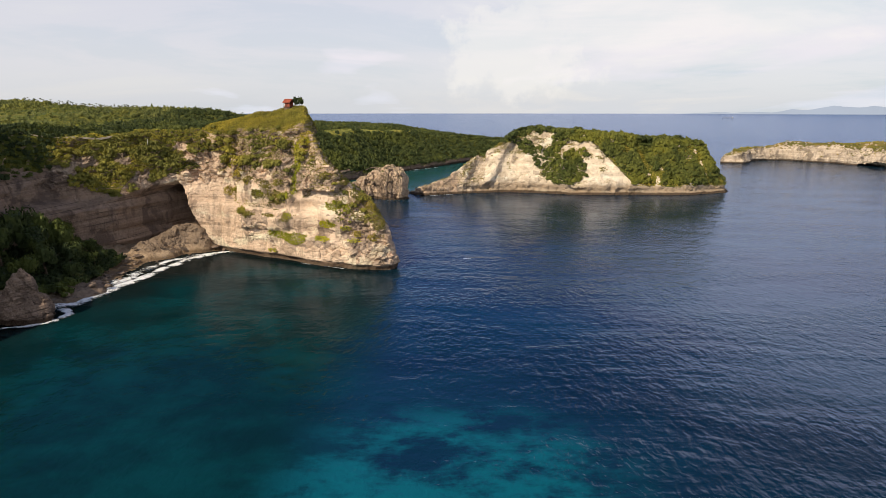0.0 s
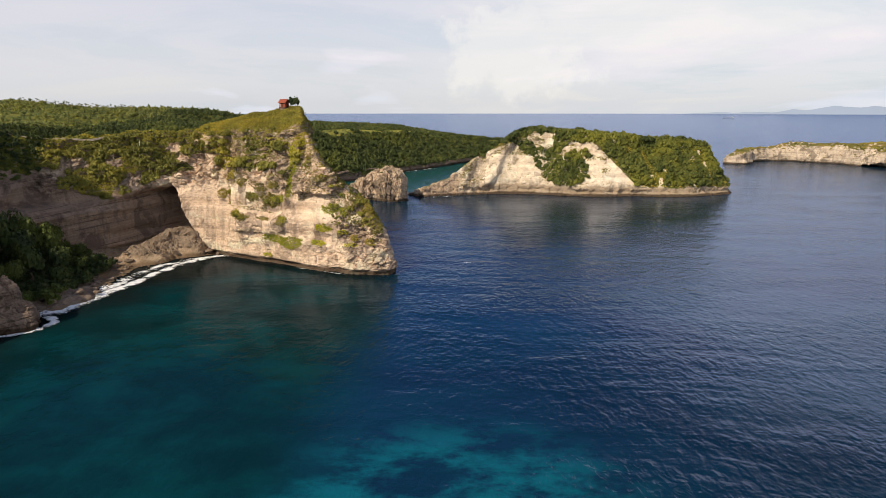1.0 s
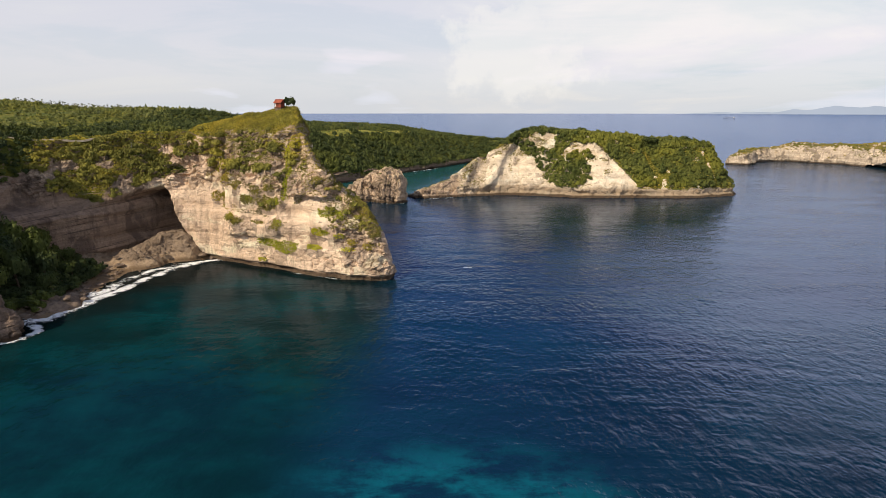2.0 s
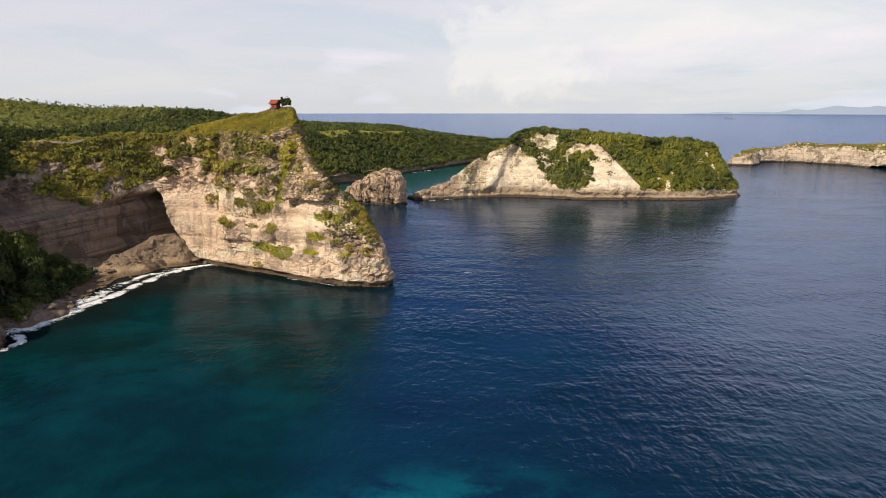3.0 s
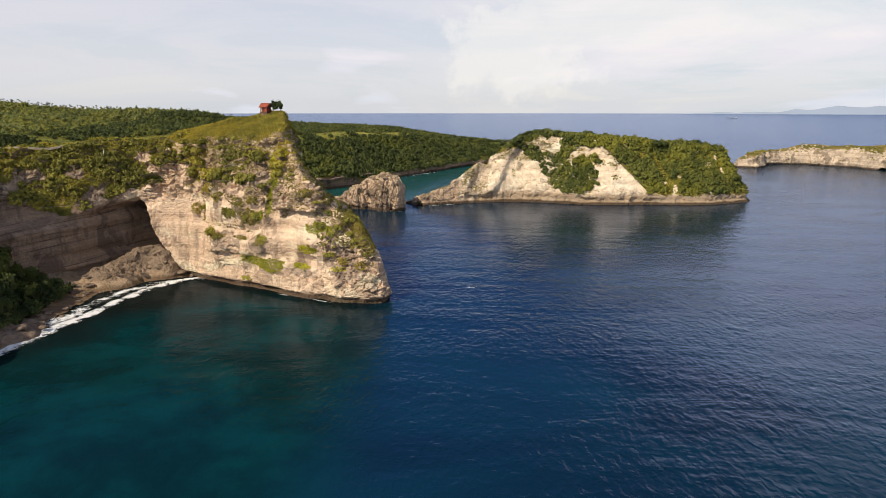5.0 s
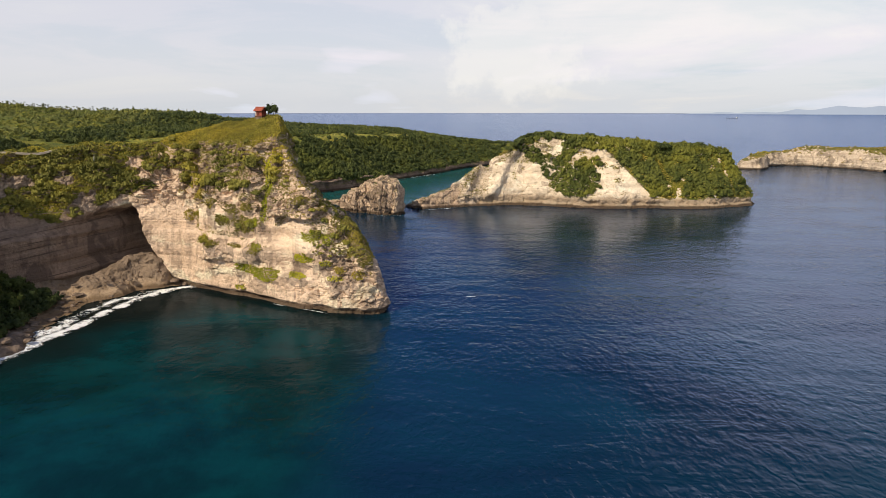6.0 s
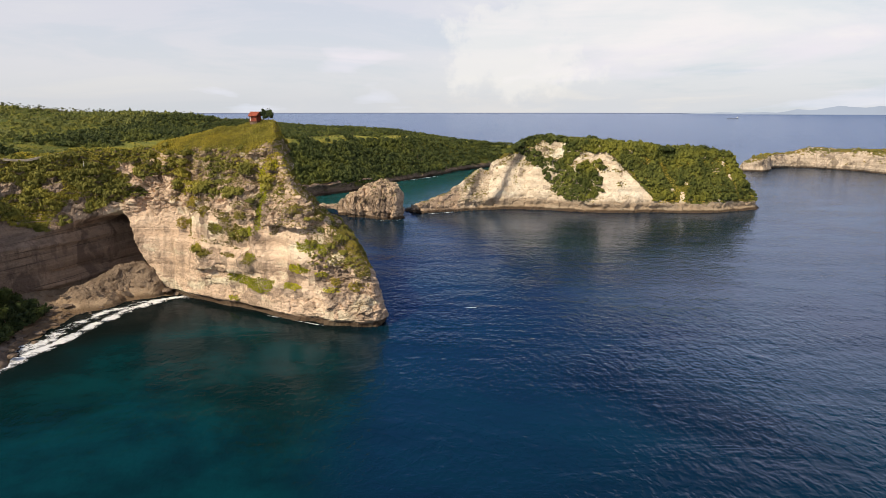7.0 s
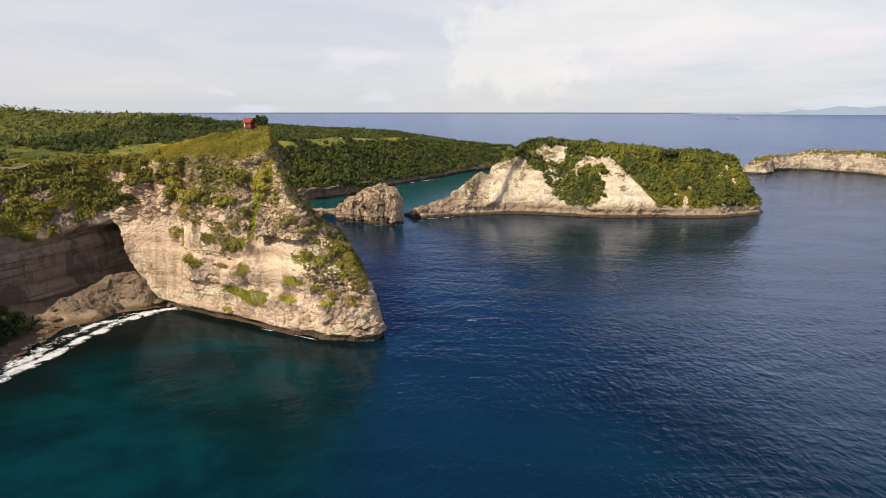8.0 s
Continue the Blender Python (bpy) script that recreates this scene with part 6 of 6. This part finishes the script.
# ---- small things of the shore and the crest ----
def boulder_mesh(seed):
    bm = bmesh.new()
    bmesh.ops.create_icosphere(bm, subdivisions=2, radius=1.0)
    for v in bm.verts:
        n = noise.noise(v.co * 1.3 + Vector((seed * 3.1, 0, 0))) * 0.5 + noise.noise(v.co * 3 + Vector((0, seed * 1.7, 0))) * 0.18
        v.co = v.co * (1 + n)
        v.co.z = max(v.co.z * 0.75, -0.45)
    return bm


def build_boulders():
    rng = np.random.RandomState(53)
    kinds = [part("boulder", boulder_mesh(k), BOULDER, None, smooth=False) for k in range(5)]
    n = 0
    rows = [(-147, 276, 2.6), (-143, 282, 1.8), (-152, 266, 2.2), (-149, 292, 1.6), (-146, 300, 1.9), (-150, 310, 1.4), (-146, 286, 1.2), (-155, 262, 2.0), (-158, 330, 1.8), (-161, 336, 1.4), (-155, 338, 1.1),
            (-163, 330, 1.2), (-152, 328, 0.9), (-158, 342, 1.3), (-150, 320, 1.0), (-124, 364, 1.4), (-128, 362, 1.0), (-120, 365, 1.2), (-116, 364, 1.0)]
    for _ in range(45):
        t = rng.rand()
        rows.append((np.interp(t, [0, 0.5, 1], [-152, -150, -132]) - 9 * rng.rand(), np.interp(t, [0, 0.5, 1], [262, 320, 358]), 0.35 + 0.7 * rng.rand() ** 2))
    for x, y, s in rows:
        s = 0.72 * s
        m = pose(x, y, max(ground_at(x, y, BEACH_V), -0.3), 0, 0, rng.rand() * 360) @ Matrix.Diagonal((s * (0.8 + 0.5 * rng.rand()), s * (0.8 + 0.5 * rng.rand()), s * 0.85, 1))
        k = n % 5
        if n < 5:
            kinds[k].matrix_basis = m
            tagged(kinds[k], "weathered brown boulder on the beach", "boulder", "boulders on the beach")
        else:
            copy_thing(kinds[k], m)
        n += 1


build_boulders()


def foam_strip(name, label, line, widths, height=0.35, seed=0, thin=0.0):
    """A band of broken white water along a line, thinning to its rims."""
    line = np.array(line, float)
    length = np.r_[0, np.cumsum(np.hypot(*np.diff(line, axis=0).T))]
    s = np.arange(0, length[-1], 0.8)
    mid = np.stack([np.interp(s, length, line[:, k]) for k in (0, 1)], 1)
    ahead = np.gradient(mid, axis=0)
    side = np.stack([-ahead[:, 1], ahead[:, 0]], 1) / np.linalg.norm(ahead, axis=1, keepdims=True)
    wide = np.interp(s, np.linspace(0, length[-1], len(widths)), widths)
    rows = np.linspace(-1, 1, 13)
    wob = 1.3 * rough(s / 7, 0.3, 0.2, 3, seed + 80)
    v = []
    for r in rows:
        p = mid + side * ((r + 0.25 * wob) * wide)[:, None]
        z = 0.12 + height * (1 - r * r) * (0.6 + 0.6 * lumpy(p[:, 0] / 1.6, p[:, 1] / 1.6, 0.4, seed + 81))
        v.append(np.column_stack([p, np.maximum(z, 0.06)]))
    v = np.stack(v, 1)
    n, m = v.shape[:2]
    i, j = np.meshgrid(np.arange(n - 1), np.arange(m - 1), indexing="ij")
    q = np.stack([i * m + j, (i + 1) * m + j, (i + 1) * m + j + 1, i * m + j + 1], -1).reshape(-1, 4)
    ob = mesh_object(name, v.reshape(-1, 3), q, FOAM, smooth=True)
    at = ob.data.attributes.new("edge", "FLOAT", "POINT")
    ends = np.minimum(s, length[-1] - s)
    edge = np.maximum(np.abs(rows)[None, :] ** 1.5, (1 - np.clip(ends / 5, 0, 1))[:, None])
    at.data.foreach_set("value", (edge + thin).astype(np.float32).ravel())
    return tagged(ob, label, "surf", kind="stuff")


foam_strip("surf", "white surf breaking along the cove's beach", [(-158, 246), (-148, 262), (-141.5, 280), (-138, 300), (-135, 320), (-132, 336), (-127, 349), (-120, 358), (-112, 361)], [7.0, 6.5, 4.6, 3.2, 2.9, 3.2, 3.6, 3.0], seed=1)
foam_strip("wash", "thin lacy wash running up the beach", [(-163, 248), (-154, 262), (-147.5, 281), (-144, 301), (-141.5, 320), (-138, 338), (-131, 351), (-124, 359)], [7.0, 7.5, 7.0, 6.0, 5.0, 4.0, 3.0], 0.15, seed=2, thin=0.42)
foam_strip("cliff_foam", "thin line of foam at the cliff's foot", [(-74, 335), (-62, 328), (-52, 323), (-45, 319.2)], [0.5, 0.9, 0.7, 0.4], 0.05, seed=3, thin=0.5)
foam_strip("pinnacle_foam", "white water round the rock pinnacle", [(-166, 232), (-158, 228), (-148, 230), (-142, 236), (-140, 246), (-147, 254)], [1.2, 1.6, 1.6, 2.4, 2.4, 2.0], 0.2, seed=4)
foam_strip("stack_foam", "white foam at the sea stack's foot", [(-52, 577), (-42, 573), (-34, 575), (-31, 580)], [0.6, 1.0, 1.6, 0.8], 0.15, seed=5, thin=0.4)
foam_strip("skerry_foam", "white foam off the island's low neck", [(-16, 606), (-4, 610), (6, 616), (14, 620)], [0.8, 2.0, 1.4, 0.8], 0.15, seed=6, thin=0.4)
foam_strip("lagoon_foam", "white foam on the lagoon's far shore", [(-48, 858), (-35, 878), (-18, 905), (-4, 925)], [1.2, 2.4, 3.2, 1.4], 0.2, seed=7, thin=0.45)
foam_strip("breaking_crest", "small breaking wave crest", [(8, 343), (10, 344), (13, 344.5), (15, 344)], [0.2, 0.5, 0.4, 0.2], 0.1, seed=9)


def build_path():
    line = np.array([(-226, 350), (-215, 354), (-205, 358), (-196, 362), (-188, 366), (-182, 370), (-176, 376), (-172, 382)], float)
    length = np.r_[0, np.cumsum(np.hypot(*np.diff(line, axis=0).T))]
    s = np.arange(0, length[-1], 1.0)
    mid = np.stack([np.interp(s, length, line[:, k]) for k in (0, 1)], 1)
    mid = np.stack([np.convolve(np.pad(mid[:, k], 6, mode="edge"), np.ones(13) / 13, "valid") for k in (0, 1)], 1)
    ahead = np.gradient(mid, axis=0)
    side = np.stack([-ahead[:, 1], ahead[:, 0]], 1) / np.linalg.norm(ahead, axis=1, keepdims=True)
    z = np.array([max(ground_at(x, y, HEAD_V), ground_at(x, y, COVE_V)) for x, y in mid])
    z = np.convolve(np.pad(z, 6, mode="edge"), np.ones(13) / 13, "valid") - 0.15
    v = np.stack([np.column_stack([mid + side * w, z + dz]) for w, dz in ((-0.8, -0.9), (-0.65, 0.0), (0.65, 0.0), (0.8, -0.9))], 1)
    n = len(s)
    i, j = np.meshgrid(np.arange(n - 1), np.arange(3), indexing="ij")
    q = np.stack([i * 4 + j, i * 4 + j + 1, (i + 1) * 4 + j + 1, (i + 1) * 4 + j], -1).reshape(-1, 4)
    tagged(mesh_object("footpath", v.reshape(-1, 3), q, CONCRETE), "pale concrete footpath along the cliff crest", "path", kind="structure")


build_path()

marker = tagged(new("marker_post"), "white marker post standing on the crest", "post")
part("pole", tapered([(0, 0, -0.5), (0, 0, 1.6), (0.05, 0, 3.0)], [0.14, 0.12, 0.10], 8), WHITE_PAINT, marker)
part("cap", box(bmesh.new(), -0.2, 0.2, -0.2, 0.2, 3.0, 3.25, 0.04), WHITE_PAINT, marker)
marker.matrix_basis = pose(-159, 371, ground_at(-159, 371, HEAD_V) - 0.2, 0, 5, 0) @ Matrix.Diagonal((0.8, 0.8, 0.7, 1))


def build_ship():
    ship = tagged(new("cargo_ship"), "long grey cargo ship far out on the strait", "ship")
    bm = box(bmesh.new(), -38, 38, -6, 6, -2, 2.5)
    for v in bm.verts:
        if v.co.x > 30 and v.co.z < 0:
            v.co.x -= 8
    part("hull", bm, HULL, ship, "dark hull")
    part("bridge", box(bmesh.new(), 26, 32, -5, 5, 2.5, 7.5, 0.4), WHITE_PAINT, ship, "white bridge")
    part("funnel", box(bmesh.new(), 33, 35, -2, 2, 2.5, 6, 0.4), HULL, ship)
    r = 4150.0
    x, y = 0.410 * r * 0.92, r * 0.92
    d = math.hypot(x, y - 40)
    ship.matrix_basis = pose(x, y, 53.0 * max(0.0, (d - 1800) / 3100) ** 1.5 + 0.5, 0, 0, -20) @ Matrix.Scale(0.8, 4)


build_ship()
